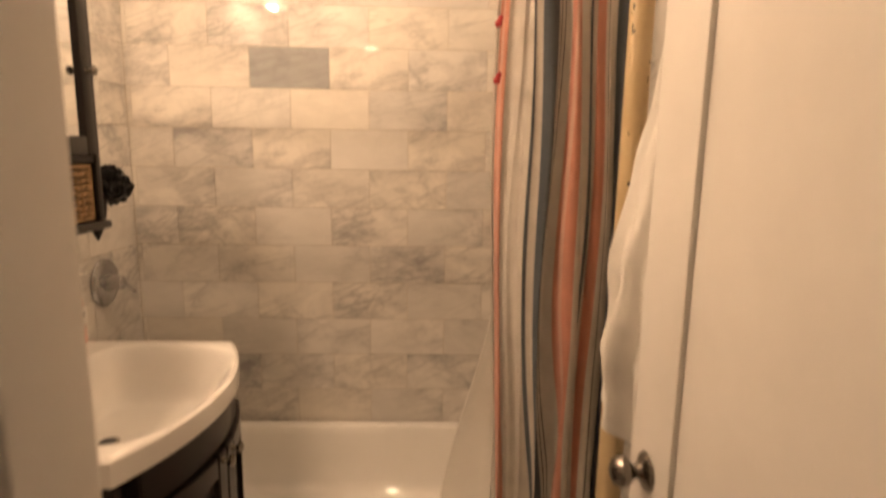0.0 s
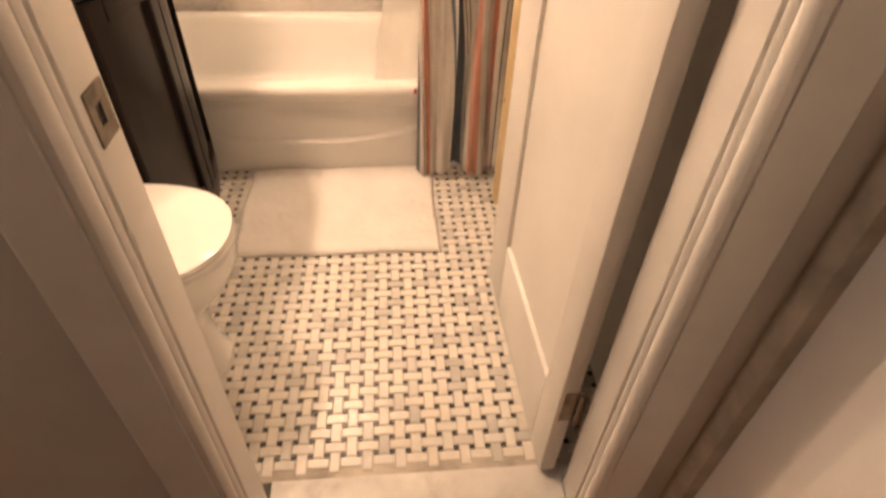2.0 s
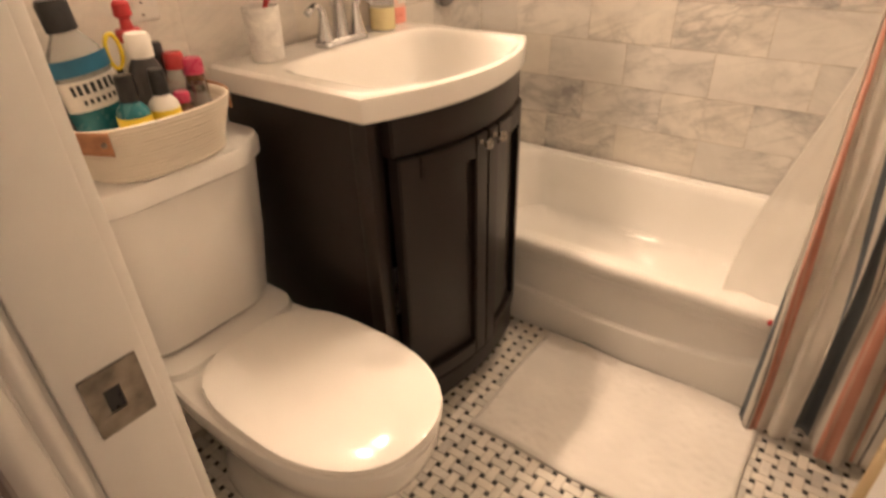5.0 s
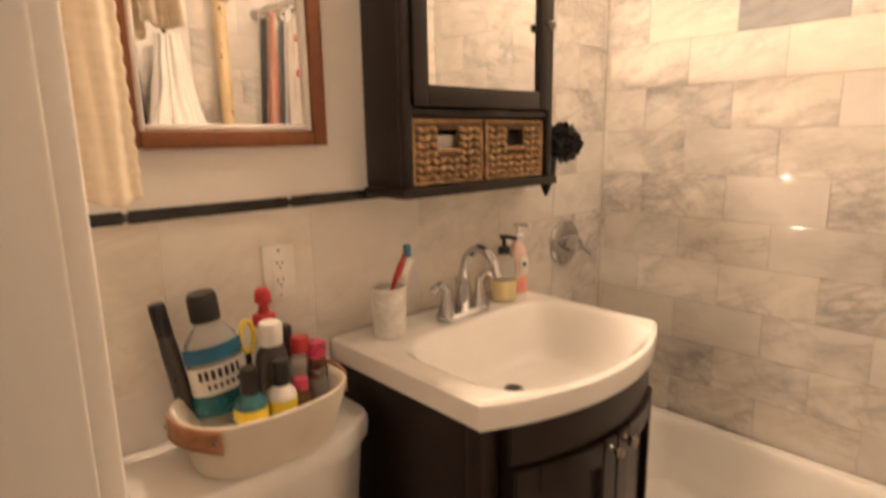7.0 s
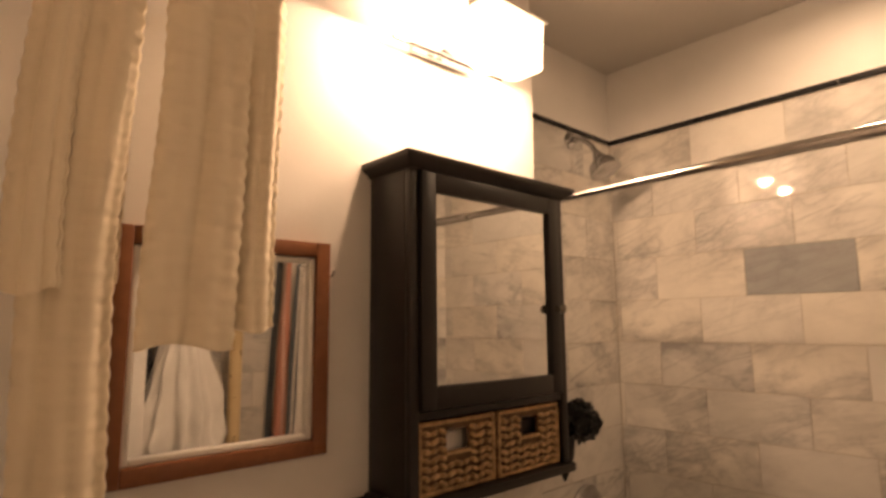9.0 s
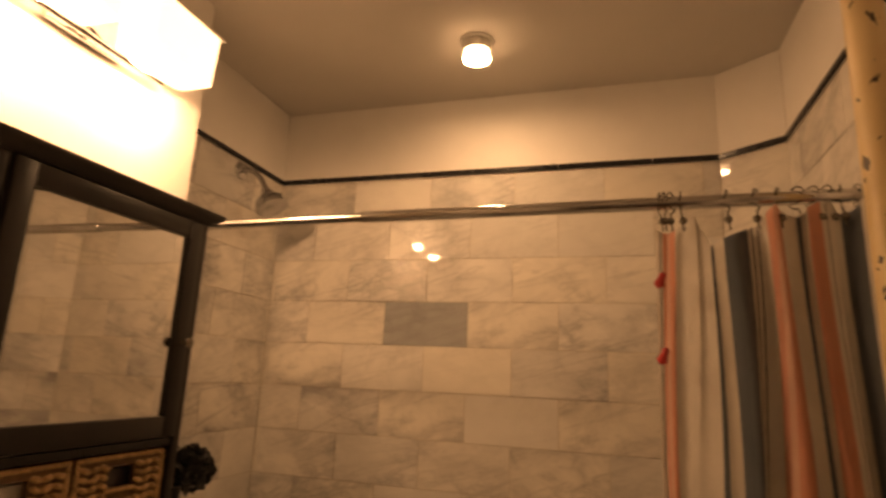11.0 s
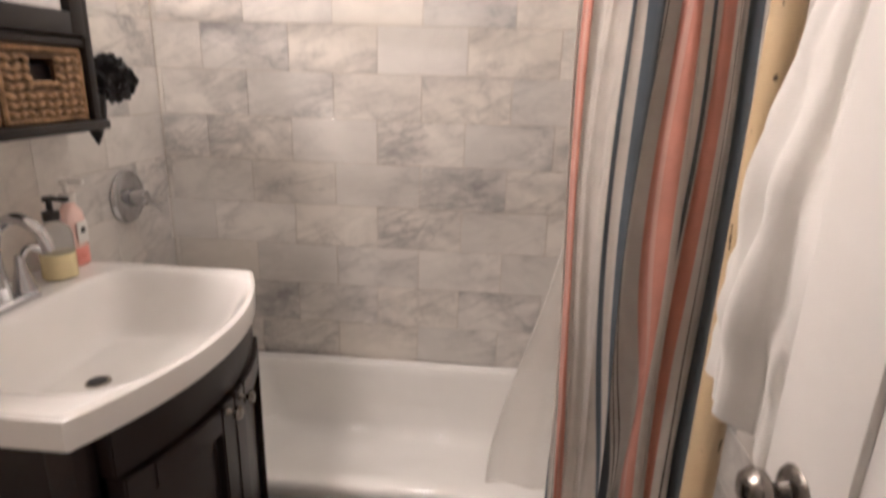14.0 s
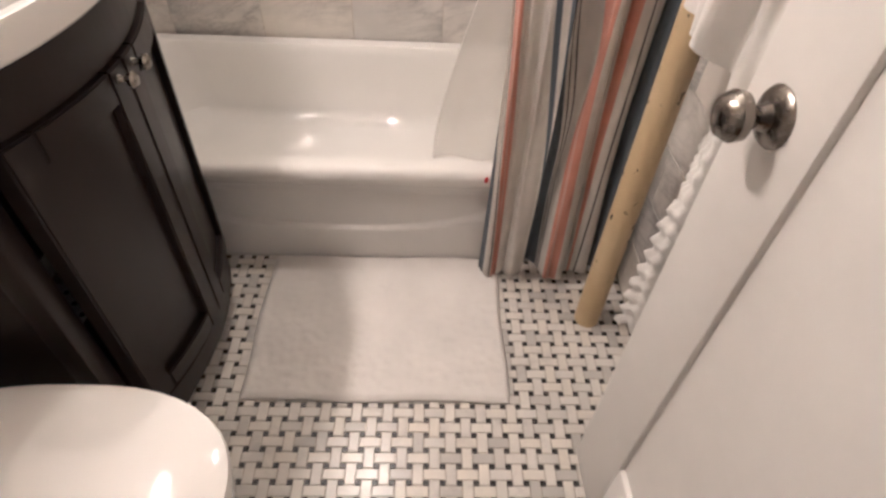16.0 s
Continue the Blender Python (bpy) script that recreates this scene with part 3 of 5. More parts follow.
def apron_face(u, v):
    x, z = TX0 + 0.003 + u * (TX1 - TX0 - 0.006), v * (TZ - 0.050)
    line = 0.115 + 0.075 * ((x - 1.02) / 0.4) ** 2 * (1 if x > 1.02 else 0.35)
    return (x, TY0 + 0.012 + 0.012 * sstep(line - 0.006, line + 0.006, z) - 0.010 * sstep(0.235, 0.272, z), z)


thicken(part("apron", sheet(60, 60, apron_face), APRON, tub), 0.004)
structure("tub_ledge", cube(0.0, TX0 - 0.002, YS + 0.003, YB - 0.002, 0, ZT - 0.002), MARBLE_WAINSCOT)

# ---- shower rod, hooks, curtain and liner
RY, RZ = 1.655, 1.945
rod = thing("shower_rod", (0.9, RY, RZ), "polished metal tension shower curtain rod", "shower rod")
part("tube", tube(bmesh.new(), [(XL - 0.10, RY + 0.07, RZ + 0.005), (0.72, RY + 0.03, RZ + 0.003)], 0.011, 20), RODMET, rod)
part("sleeve", tube(bmesh.new(), [(0.70, RY + 0.031, RZ + 0.003), (XR - 0.002, RY, RZ)], 0.0135, 20), RODMET, rod)
part("end_cap", lathe(bmesh.new(), (XR - 0.001, RY, RZ), (-1, 0, 0), [(0, 0.028), (0.01, 0.028), (0.03, 0.018)], 24), RODMET, rod)
part("end_cap", lathe(bmesh.new(), (0.001, RY + 0.085, RZ + 0.006), (1, 0, 0), [(0, 0.028), (0.01, 0.028), (0.03, 0.018)], 24), RODMET, rod)
CX0, CX1 = 1.355, 1.705
random.seed(4)
HOOKS = [1.352, 1.362, 1.374, 1.392, 1.475, 1.525, 1.560, 1.592, 1.618, 1.640, 1.664, 1.69]
first = None
for i, hx in enumerate(HOOKS):
    place = (hx, RY + 0.004, RZ)
    if first is None:
        first = thing("curtain_hook", place, "nickel shower curtain hook with a ball end", "curtain hook", "hooks on the shower rod")
        ring = [Vector((hx, RY + 0.004 + 0.021 * math.sin(a), RZ + 0.021 * math.cos(a))) for a in (radians(d) for d in range(-70, 200, 15))]
        ring += [Vector((hx + 0.003, RY - 0.006, RZ - 0.045)), Vector((hx + 0.004, RY - 0.004, RZ - 0.06))]
        part("wire", tube(bmesh.new(), ring, 0.0018, 8), NICKEL, first)
        bm = bmesh.new()
        bmesh.ops.create_uvsphere(bm, u_segments=12, v_segments=8, radius=0.0075, matrix=Matrix.Translation((hx + 0.003, RY - 0.012, RZ - 0.042)))
        part("ball", bm, NICKEL, first)
    else:
        copy_thing(first, pose(*place, 0, 0, random.uniform(-30, 30)))


def curtain_at(u, v):
    """u across the gathered cloth, v from the hem up."""
    low = 1 - v
    x = CX0 - 0.006 + 0.004 * low + u * (CX1 - CX0 - 0.004 - 0.018 * low)
    ph = 2 * math.pi * (5.2 * u - 0.2 + 0.40 * math.sin(4.2 * u + 0.8) + 0.20 * math.sin(2.6 * v + 7 * u))
    amp = (0.021 + 0.012 * low) * (0.30 + 0.85 * math.sin(6.1 * u + 1.6) ** 2) * (0.35 + 0.65 * sstep(0.16, 0.32, u))
    y = 1.596 + 0.048 * v - 0.030 * low * (0.4 + 0.6 * math.sin(math.pi * u)) + amp * math.sin(ph)
    y += 0.005 * math.sin(2.3 * ph + 3 * v) + 0.010 * noise.noise((u * 9, v * 3.0, 2.0)) + 0.006 * noise.noise((u * 22, v * 6.0, 5.0)) * (0.4 + low)
    y += 0.050 * (1 - sstep(0.0, 0.30, u)) * sstep(0.26, 0.60, v)
    bend = math.exp(-((u - 0.52 - 0.35 * (v - 0.33)) / 0.05) ** 2) * math.exp(-((v - 0.33) / 0.16) ** 2)
    y -= 0.024 * bend
    y = min(y, 1.626 if v < 0.22 else 1.69)
    x += (0.007 * math.cos(ph) * (0.30 + 0.70 * low) - 0.006 * math.sin(2 * ph) * (0.6 + 0.4 * low)) * sstep(0.02, 0.20, u) + 0.012 * math.sin(5.5 * v + 5 * u) * math.sin(math.pi * v) + 0.018 * bend + 0.020 * noise.noise((u * 6, v * 2.6, 9.0)) * math.sin(math.pi * min(1, 0.15 + u * 0.85))
    up = sstep(0.86, 1, v)
    sag = 0.012 * math.sin(29 * u) * up + 0.050 * math.exp(-((u - 0.36) / 0.085) ** 2) * up + 0.02 * math.exp(-((u - 0.29) / 0.04) ** 2) * up
    z = 0.024 + 0.026 * u + 0.016 * math.sin(11 * u + 3.4) * low + v * 1.876 - sag
    return (x, y, z)


curtain = thing("shower_curtain", (1.53, 1.62, 0.05), "striped ivory, coral and slate cotton shower curtain, drawn aside", "shower curtain")
thicken(part("cloth", sheet(240, 90, curtain_at, lambda u, v: (0.003 + u * 0.99 - 0.085 * (1 - u) * sstep(0.55, 1.0, 1 - v), v)), STRIPED, curtain, smooth=180), 0.0015)
for z in (1.66, 1.80):
    bm = bmesh.new()
    lathe(bm, (CX0 - 0.002, 1.63, z), (-0.4, -0.2, -1), [(0, 0.003), (0.005, 0.007), (0.010, 0.006), (0.026, 0.010), (0.032, 0.004)], 12)
    part("tassel", bm, RED, curtain, "small red tassel")
part("tassel", lathe(bmesh.new(), (1.352, 1.628, 0.325), (-0.3, -0.3, -1), [(0, 0.002), (0.004, 0.005), (0.012, 0.006), (0.016, 0.002)], 10), RED, curtain, "small red tassel")

liner = thing("curtain_liner", (1.45, 1.74, 0.30), "thin white shower liner hanging inside the bathtub", "curtain liner")


def liner_at(u, v):
    spread = 0.17 * (1 - sstep(0.0, 0.62, v)) ** 1.3
    x = 1.385 - spread + u * (0.26 + spread)
    return (x, 1.752 - 0.06 * v + 0.012 * math.sin(16 * u + 2 * v), 0.29 + v * 1.59)


part("cloth", sheet(40, 30, liner_at), LINER, liner, smooth=180)
part("hem", tube(bmesh.new(), [Vector(liner_at(k / 30, 0.0)) for k in range(31)], 0.0022, 6), WHITEPL, liner, "rolled hem")
part("leading_edge", tube(bmesh.new(), [Vector(liner_at(0.0, k / 30)) for k in range(31)], 0.0014, 6), WHITEPL, liner, "stitched edge")

# ---- riser pipe
pipe = thing("riser_pipe", (1.642, 1.433, 0.0), "cream painted iron riser pipe with dark paint chips", "pipe")
part("tube", tube(bmesh.new(), [(1.642, 1.433, z) for z in (0.0, 0.5, 1.0, 1.5, 2.0, HC)], 0.0285, 28, [0.0325, 0.031, 0.0295, 0.0275, 0.0268, 0.0268]), PIPEPAINT, pipe)

# ---- towels
def hung(name, cx, cy, rx, ry, z0, z1, mat, label, seed, top=0.25, folds=5, lean=0.0, cat="towel", ribs=0.0, wrinkle=0.0):
    """A towel gathered at a hook: a fluted drape, narrow above and wide below."""
    rnd = random.Random(seed)
    ph = [rnd.uniform(0, 6.3) for _ in range(4)]

    def at(u, v):
        a = 2 * math.pi * u
        grow = top + (1 - top) * sstep(0, 0.75, 1 - v)
        f = 1 + (0.25 - 0.08 * wrinkle) * math.sin(folds * a + ph[0] + 1.6 * v) + 0.14 * math.sin((2 * folds + 1) * a + ph[1] - 3 * v) + 0.07 * math.sin(17 * a + ph[2] + 4 * v) * (1 - 0.5 * v) + 0.14 * noise.noise((3 * math.cos(a), 3 * math.sin(a), 7 * v + seed))
        f *= 1 + ribs * math.sin(v * 118 + 0.5 * math.sin(2 * a)) * (1.2 - v)
        f += wrinkle * (0.11 * math.sin(26 * v + 3.0 * a + 2.5 * noise.noise((2 * math.cos(a), 2 * math.sin(a), 5 * v))) * sstep(0.05, 0.15, v) * (1 - sstep(0.30, 0.55, v)) + 0.10 * noise.noise((5 * math.cos(a), 5 * math.sin(a), 9 * v)))
        z = z0 + v * (z1 - z0) + (0.030 * math.sin(2 * a + ph[2]) + 0.018 * math.sin(5 * a + ph[3]) + 0.006 * math.sin(16 * a)) * (1 - v) ** 2
        return (cx + lean * (1 - v) + rx * grow * f * math.cos(a), cy + ry * grow * f * math.sin(a), z)

    e = thing(name, (cx, cy, z0), label, cat)
    bm = sheet(240, 60, at)
    bmesh.ops.remove_doubles(bm, verts=bm.verts, dist=1e-5)
    part("cloth", bm, mat, e, smooth=180)
    return e


tw = hung("bath_towel", 1.655, 1.215, 0.092, 0.155, 0.86, 1.80, TOWEL, "white terry bath towel hung behind the open door", 3, 0.26, 6, wrinkle=1.0)
part("hook", tube(bmesh.new(), curve_pts([(XR - 0.001, 1.205, 1.86), (1.70, 1.205, 1.85), (1.66, 1.205, 1.79), (1.65, 1.205, 1.83)], 6), 0.005), NICKEL, tw)
hung("hand_towel", 1.692, 1.225, 0.048, 0.080, 0.22, 1.00, TOWEL, "ruffled white towel hanging low beside the door", 8, 0.6, 2, ribs=0.13)
hung("dark_garment", 1.715, 1.085, 0.030, 0.055, 0.75, 1.75, BLACKCLOTH, "black garment hanging behind the open door", 12, 0.35, 4, cat="garment")

rack = thing("towel_rail", (0.28, 0.70, 2.16), "chrome towel rail on the white wall above the mirror", "towel rail")
part("bar", tube(bmesh.new(), [(0.33, 0.44, 2.16), (0.33, 0.835, 2.16)], 0.008), CHROME, rack)
for y in (0.47, 0.79):
    part("bracket", tube(bmesh.new(), [(XL + 0.003, y, 2.16), (0.33, y, 2.16)], 0.008), CHROME, rack)


def folded(name, label, seed, falls, back_z0):
    """A waffle towel thrown over the rail: several falls in front, each a soft rolled strip, and one behind."""
    p = random.Random(seed).uniform(0, 6)
    zt = 2.172
    yc = sum(f[0] + f[1] for f in falls) / (2 * len(falls))
    e = thing(name, (0.33, yc, min(f[2] for f in falls)), label, "towel", "towels on the rail")

    def fall_at(y0, y1, z0, y0t, y1t, out, way, ph):
        def at(u, v):
            s = v * (zt - z0)
            k = min(1.0, s / 0.45)
            a, b = y0t + (y0 - y0t) * k, y1t + (y1 - y1t) * k
            rib = 0.0011 * math.sin(2 * math.pi * s / 0.027 + 0.8 * math.sin(5 * u + ph)) * (0.35 + 0.65 * abs(2 * u - 1))
            y = a + (b - a) * u + 0.004 * math.sin(8 * s + ph) + rib * (2 * u - 1) * 0.9
            roll = 0.010 * (1 - (2 * u - 1) ** 4)
            wave = 0.006 * math.sin(9 * u + ph + 2.5 * s) + 0.004 * math.sin(21 * u - ph) * min(1, s / 0.2)
            top = min(1.0, s / 0.022)
            x = 0.33 + way * (0.012 * top + (out * k + roll + wave + rib) * top)
            return (x, y, zt + 0.010 * (1 - top) - s + 0.006 * math.sin(6 * u + ph) * k)
        return at

    for i, (y0, y1, z0, y0t, y1t, out) in enumerate(falls):
        thicken(part("front_fall", sheet(30, 200, fall_at(y0, y1, z0, y0t, y1t, out, 1, p + 1.7 * i)), TOWEL_CREAM, e, smooth=180), 0.006)
    ya, yb = min(f[3] for f in falls), max(f[4] for f in falls)
    thicken(part("back_fall", sheet(30, 90, fall_at(ya, yb, back_z0, ya, yb, 0.01, -1, p)), TOWEL_CREAM, e, smooth=180), 0.006)


folded("waffle_towel", "long cream waffle towel hung over the rail", 1, [(0.500, 0.598, 1.290, 0.530, 0.616, 0.030), (0.474, 0.532, 1.645, 0.500, 0.560, 0.052)], 1.66)
folded("waffle_towel", "short cream waffle towel hung over the rail", 2, [(0.624, 0.752, 1.575, 0.655, 0.768, 0.034), (0.738, 0.822, 1.598, 0.752, 0.828, 0.016)], 1.82)

# ---- bath mat
mat_e = thing("bath_mat", (1.08, 1.40, 0.0), "white cotton bath mat lying beside the bathtub", "bath mat")


def mat_at(u, v):
    x = 0.763 + u * 0.643 + 0.003 * math.sin(9 * v)
    y = 1.172 + v * 0.466 + 0.006 * u * v + 0.003 * math.sin(11 * u)
    edge = min(u * 0.648, (1 - u) * 0.648, v * 0.435, (1 - v) * 0.435)
    return (x, y, 0.003 + 0.009 * sstep(0, 0.012, edge) + 0.0018 * noise.noise((x * 55, y * 55, 1)) + 0.002 * noise.noise((x * 9, y * 9, 4)))


thicken(part("cloth", sheet(120, 90, mat_at), MATCLOTH, mat_e, smooth=180), 0.004)

# ---- vanity and its top
VY0, VY1, VZ, VXF = 1.012, 1.636, 0.928, 0.632
VC, VH = (VY0 + VY1) / 2, (VY1 - VY0) / 2


def bow(y, front=VXF, deep=0.088, half=VH):
    return front + deep * (1 - min(1, abs(y - VC) / half) ** 2)


van = thing("vanity_cabinet", (0.42, VC, 0.0), "espresso stained wooden bow-front vanity cabinet", "vanity cabinet")


def bowed(y0, y1, z0, z1, xin, xout, n=14, bevel=0.0):
    """A curved board that follows the bow of the front."""
    bm = bmesh.new()
    ys = [y0 + (y1 - y0) * k / n for k in range(n + 1)]
    ring = [(bow(y) + xout, y) for y in ys] + [(bow(y) + xin, y) for y in reversed(ys)]
    loft(bm, [[(x, y, z0) for x, y in ring], [(x, y, z1) for x, y in ring]])
    if bevel:
        es = [e for e in bm.edges if abs(e.calc_face_angle(0)) > 0.7]
        bmesh.ops.bevel(bm, geom=es, offset=bevel, segments=2, affect="EDGES")
    return bm


BZ = VZ - 0.056
part("side_panel", cube(XL + 0.006, VXF - 0.052, VY0 + 0.020, VY0 + 0.036, 0.075, BZ - 0.001, 0.002), ESPRESSO, van)
part("side_panel", cube(XL + 0.006, VXF - 0.052, VY1 - 0.036, VY1 - 0.020, 0.075, BZ - 0.001, 0.002), ESPRESSO, van)
part("back_panel", cube(XL + 0.004, XL + 0.0055, VY0 + 0.037, VY1 - 0.037, 0.08, BZ - 0.002), ESPRESSO, van)
for y in (VY0 + 0.014, VY1 - 0.059):
    part("post", cube(VXF - 0.050, VXF - 0.006, y, y + 0.045, 0.0, BZ - 0.001, 0.005), ESPRESSO, van)
    part("rear_leg", cube(XL + 0.006, XL + 0.046, y, y + 0.045, 0.0, 0.0745, 0.004), ESPRESSO, van)
part("top_rail", bowed(VY0 + 0.060, VY1 - 0.060, BZ - 0.085, BZ - 0.001, -0.045, -0.014, bevel=0.003), ESPRESSO, van)


def valance():
    bm = bmesh.new()
    n = 24
    ys = [VY0 + 0.060 + (VY1 - VY0 - 0.120) * k / n for k in range(n + 1)]
    top, bot = 0.135, lambda y: 0.03 + 0.045 * (1 - (abs(y - VC) / 0.25) ** 4)
    g = []
    for y in ys:
        b = bot(y)
        g.append([bm.verts.new(p) for p in ((bow(y) - 0.014, y, top), (bow(y) - 0.014, y, b), (bow(y) - 0.040, y, b), (bow(y) - 0.040, y, top))])
    for p, q in zip(g, g[1:]):
        for k in range(4):
            bm.faces.new((p[k], p[(k + 1) % 4], q[(k + 1) % 4], q[k]))
    bm.faces.new(g[0])
    bm.faces.new(g[-1][::-1])
    bmesh.ops.recalc_face_normals(bm, faces=bm.faces)
    return bm


part("valance", valance(), ESPRESSO, van)
part("bottom_shelf", bowed(VY0 + 0.060, VY1 - 0.060, 0.136, 0.150, -0.30, -0.042), ESPRESSO, van)
for y0, y1, ky in ((VY0 + 0.063, VC - 0.0015, VC - 0.028), (VC + 0.0015, VY1 - 0.063, VC + 0.028)):
    door = part("door", bowed(y0 + 0.046, y1 - 0.046, 0.152 + 0.05, BZ - 0.14, -0.036, -0.020), ESPRESSO, van)
    part("stile", bowed(y0, y0 + 0.0455, 0.152, BZ - 0.0865, -0.036, -0.004, 4, 0.003), ESPRESSO, door)
    part("stile", bowed(y1 - 0.0455, y1, 0.152, BZ - 0.0865, -0.036, -0.004, 4, 0.003), ESPRESSO, door)
    part("rail", bowed(y0 + 0.046, y1 - 0.046, 0.152, 0.2015, -0.036, -0.004, 8, 0.003), ESPRESSO, door)
    part("rail", bowed(y0 + 0.046, y1 - 0.046, BZ - 0.1395, BZ - 0.0865, -0.036, -0.004, 8, 0.003), ESPRESSO, door)
    part("knob", lathe(bmesh.new(), (bow(ky) - 0.004, ky, 0.765), (1, 0, 0), [(0, 0.008), (0.004, 0.0055), (0.012, 0.005), (0.016, 0.011), (0.022, 0.0135), (0.027, 0.010), (0.029, 0.003)], 20), NICKEL, door, "small nickel knob")

top = thing("wash_basin", (0.42, VC, VZ), "white moulded vanity top with an integral basin", "basin")


def top_at(u, v):
    y = VY0 + 0.004 + v * (VY1 - VY0 - 0.008)
    xf = bow(y) - 0.004
    x = XL + 0.006 + u * (xf - XL - 0.006)
    cx, cy = XL + 0.315, VC + 0.005
    a = abs(x - cx) / (0.172 + 0.066 * (1 - min(1, abs(y - cy) / 0.30) ** 2) * (1 if x > cx else 0.0))
    b = abs(y - cy) / 0.272
    d = (a**5.0 + b**5.0) ** (1 / 5.0)
    bowl = 0.115 * (1 - sstep(0.50, 0.995, d) ** 1.5) + 0.012 * (1 - min(1, d)) if d < 1 else 0
    lip = 0.006 * (1 - sstep(0, 0.006, min(xf - x, y - VY0 - 0.004, VY1 - 0.004 - y)))
    return (x, y, VZ - bowl - lip)


bm = sheet(90, 100, top_at)
part("basin", bm, CERAMIC, top, smooth=60)
bm = bmesh.new()


def outline(inset, z):
    yy = [VY0 + inset + (VY1 - VY0 - 2 * inset) * k / 40 for k in range(41)]
    return [(bow(y) - inset, y, z) for y in yy] + [(XL + 0.004, yy[-1], z), (XL + 0.004, yy[0], z)]


loft(bm, [outline(0.004, VZ - 0.055), outline(0.0, VZ - 0.050), outline(0.0, VZ - 0.010), outline(0.0015, VZ - 0.006), outline(0.005, VZ - 0.0048)], False)
part("rim", bm, CERAMIC, top)
part("drain", lathe(bmesh.new(), (XL + 0.297, VC - 0.018, VZ - 0.1282), (0, 0, 1), [(0, 0.024), (0.003, 0.024), (0.0045, 0.018), (0.003, 0.012)], 24), STEEL, top, "dull metal drain ring")
part("stopper", lathe(bmesh.new(), (XL + 0.297, VC - 0.018, VZ - 0.1247), (0, 0, 1), [(0, 0.017), (0.002, 0.016), (0.003, 0.010)], 20), RUBBER, top, "dark drain stopper")

# faucet
FX, FY = 0.268, 1.338
fa = thing("basin_faucet", (FX, FY, VZ), "polished chrome two-handle faucet on the basin deck", "faucet")
part("base", loft(bmesh.new(), [rrect(FX - 0.026, FX + 0.026, FY - 0.082, FY + 0.082, 0.024, VZ - 0.001), rrect(FX - 0.026, FX + 0.026, FY - 0.082, FY + 0.082, 0.024, VZ + 0.010), rrect(FX - 0.020, FX + 0.020, FY - 0.076, FY + 0.076, 0.019, VZ + 0.016)]), CHROME, fa)
sp = curve_pts([(FX, FY, VZ + 0.01), (FX, FY, VZ + 0.10), (FX + 0.018, FY, VZ + 0.155), (FX + 0.060, FY, VZ + 0.178), (FX + 0.100, FY, VZ + 0.155), (FX + 0.115, FY, VZ + 0.118)], 8)
part("spout", tube(bmesh.new(), sp, 0.012, 16, [0.021 - 0.010 * min(1, i / 10) for i in range(len(sp))]), CHROME, fa)
part("lift_rod", lathe(bmesh.new(), (FX - 0.022, FY, VZ + 0.01), (0, 0, 1), [(0, 0.003), (0.07, 0.003), (0.075, 0.006), (0.085, 0.005)], 10), CHROME, fa)
for s in (-1, 1):
    hy = FY + s * 0.056
    h = part("handle", lathe(bmesh.new(), (FX, hy, VZ + 0.010), (0, 0, 1), [(0, 0.023), (0.02, 0.019), (0.05, 0.011), (0.072, 0.009), (0.078, 0.006)], 18), CHROME, fa)
    lv = curve_pts([(FX, hy, VZ + 0.075), (FX + 0.004, hy + s * 0.016, VZ + 0.094), (FX + 0.006, hy + s * 0.036, VZ + 0.093), (FX + 0.008, hy + s * 0.055, VZ + 0.082)], 5)
    part("lever", tube(bmesh.new(), lv, 0.006, 10, [0.006 + 0.003 * i / len(lv) for i in range(len(lv))]), CHROME, h)

cup = thing("toothbrush_cup", (0.252, 1.118, VZ), "grey marbled tumbler holding a toothbrush", "tumbler")
CUPM = marble("cup_marble", (0.78, 0.77, 0.74), (0.66, 0.65, 0.63), (0.56, 0.55, 0.54), 0.3, 6, coord_random=False)
part("tumbler", lathe(bmesh.new(), (0.252, 1.118, VZ), (0, 0, 1), [(0, 0.033), (0.003, 0.036), (0.112, 0.040), (0.115, 0.0385), (0.112, 0.036), (0.012, 0.032)], 32), CUPM, cup)
tb = thing("toothbrush", (0.246, 1.13, VZ + 0.01), "red and white toothbrush standing in the tumbler", "toothbrush")
bp = [Vector((0.236, 1.112, VZ + 0.014)), Vector((0.246, 1.128, VZ + 0.09)), Vector((0.256, 1.148, VZ + 0.15)), Vector((0.262, 1.160, VZ + 0.185))]
part("shaft", tube(bmesh.new(), curve_pts(bp, 5), 0.005, 10, [0.0055] * 8 + [0.0075] * 4 + [0.0045] * 4), RED, tb)
part("brush_head", cube(0.258, 0.272, 1.157, 1.171, VZ + 0.175, VZ + 0.205, 0.003), BLUE, tb, "blue bristle head")
part("grip", tube(bmesh.new(), [(0.262, 1.154, VZ + 0.125), (0.275, 1.168, VZ + 0.175)], 0.0085, 10), WHITEPL, tb)


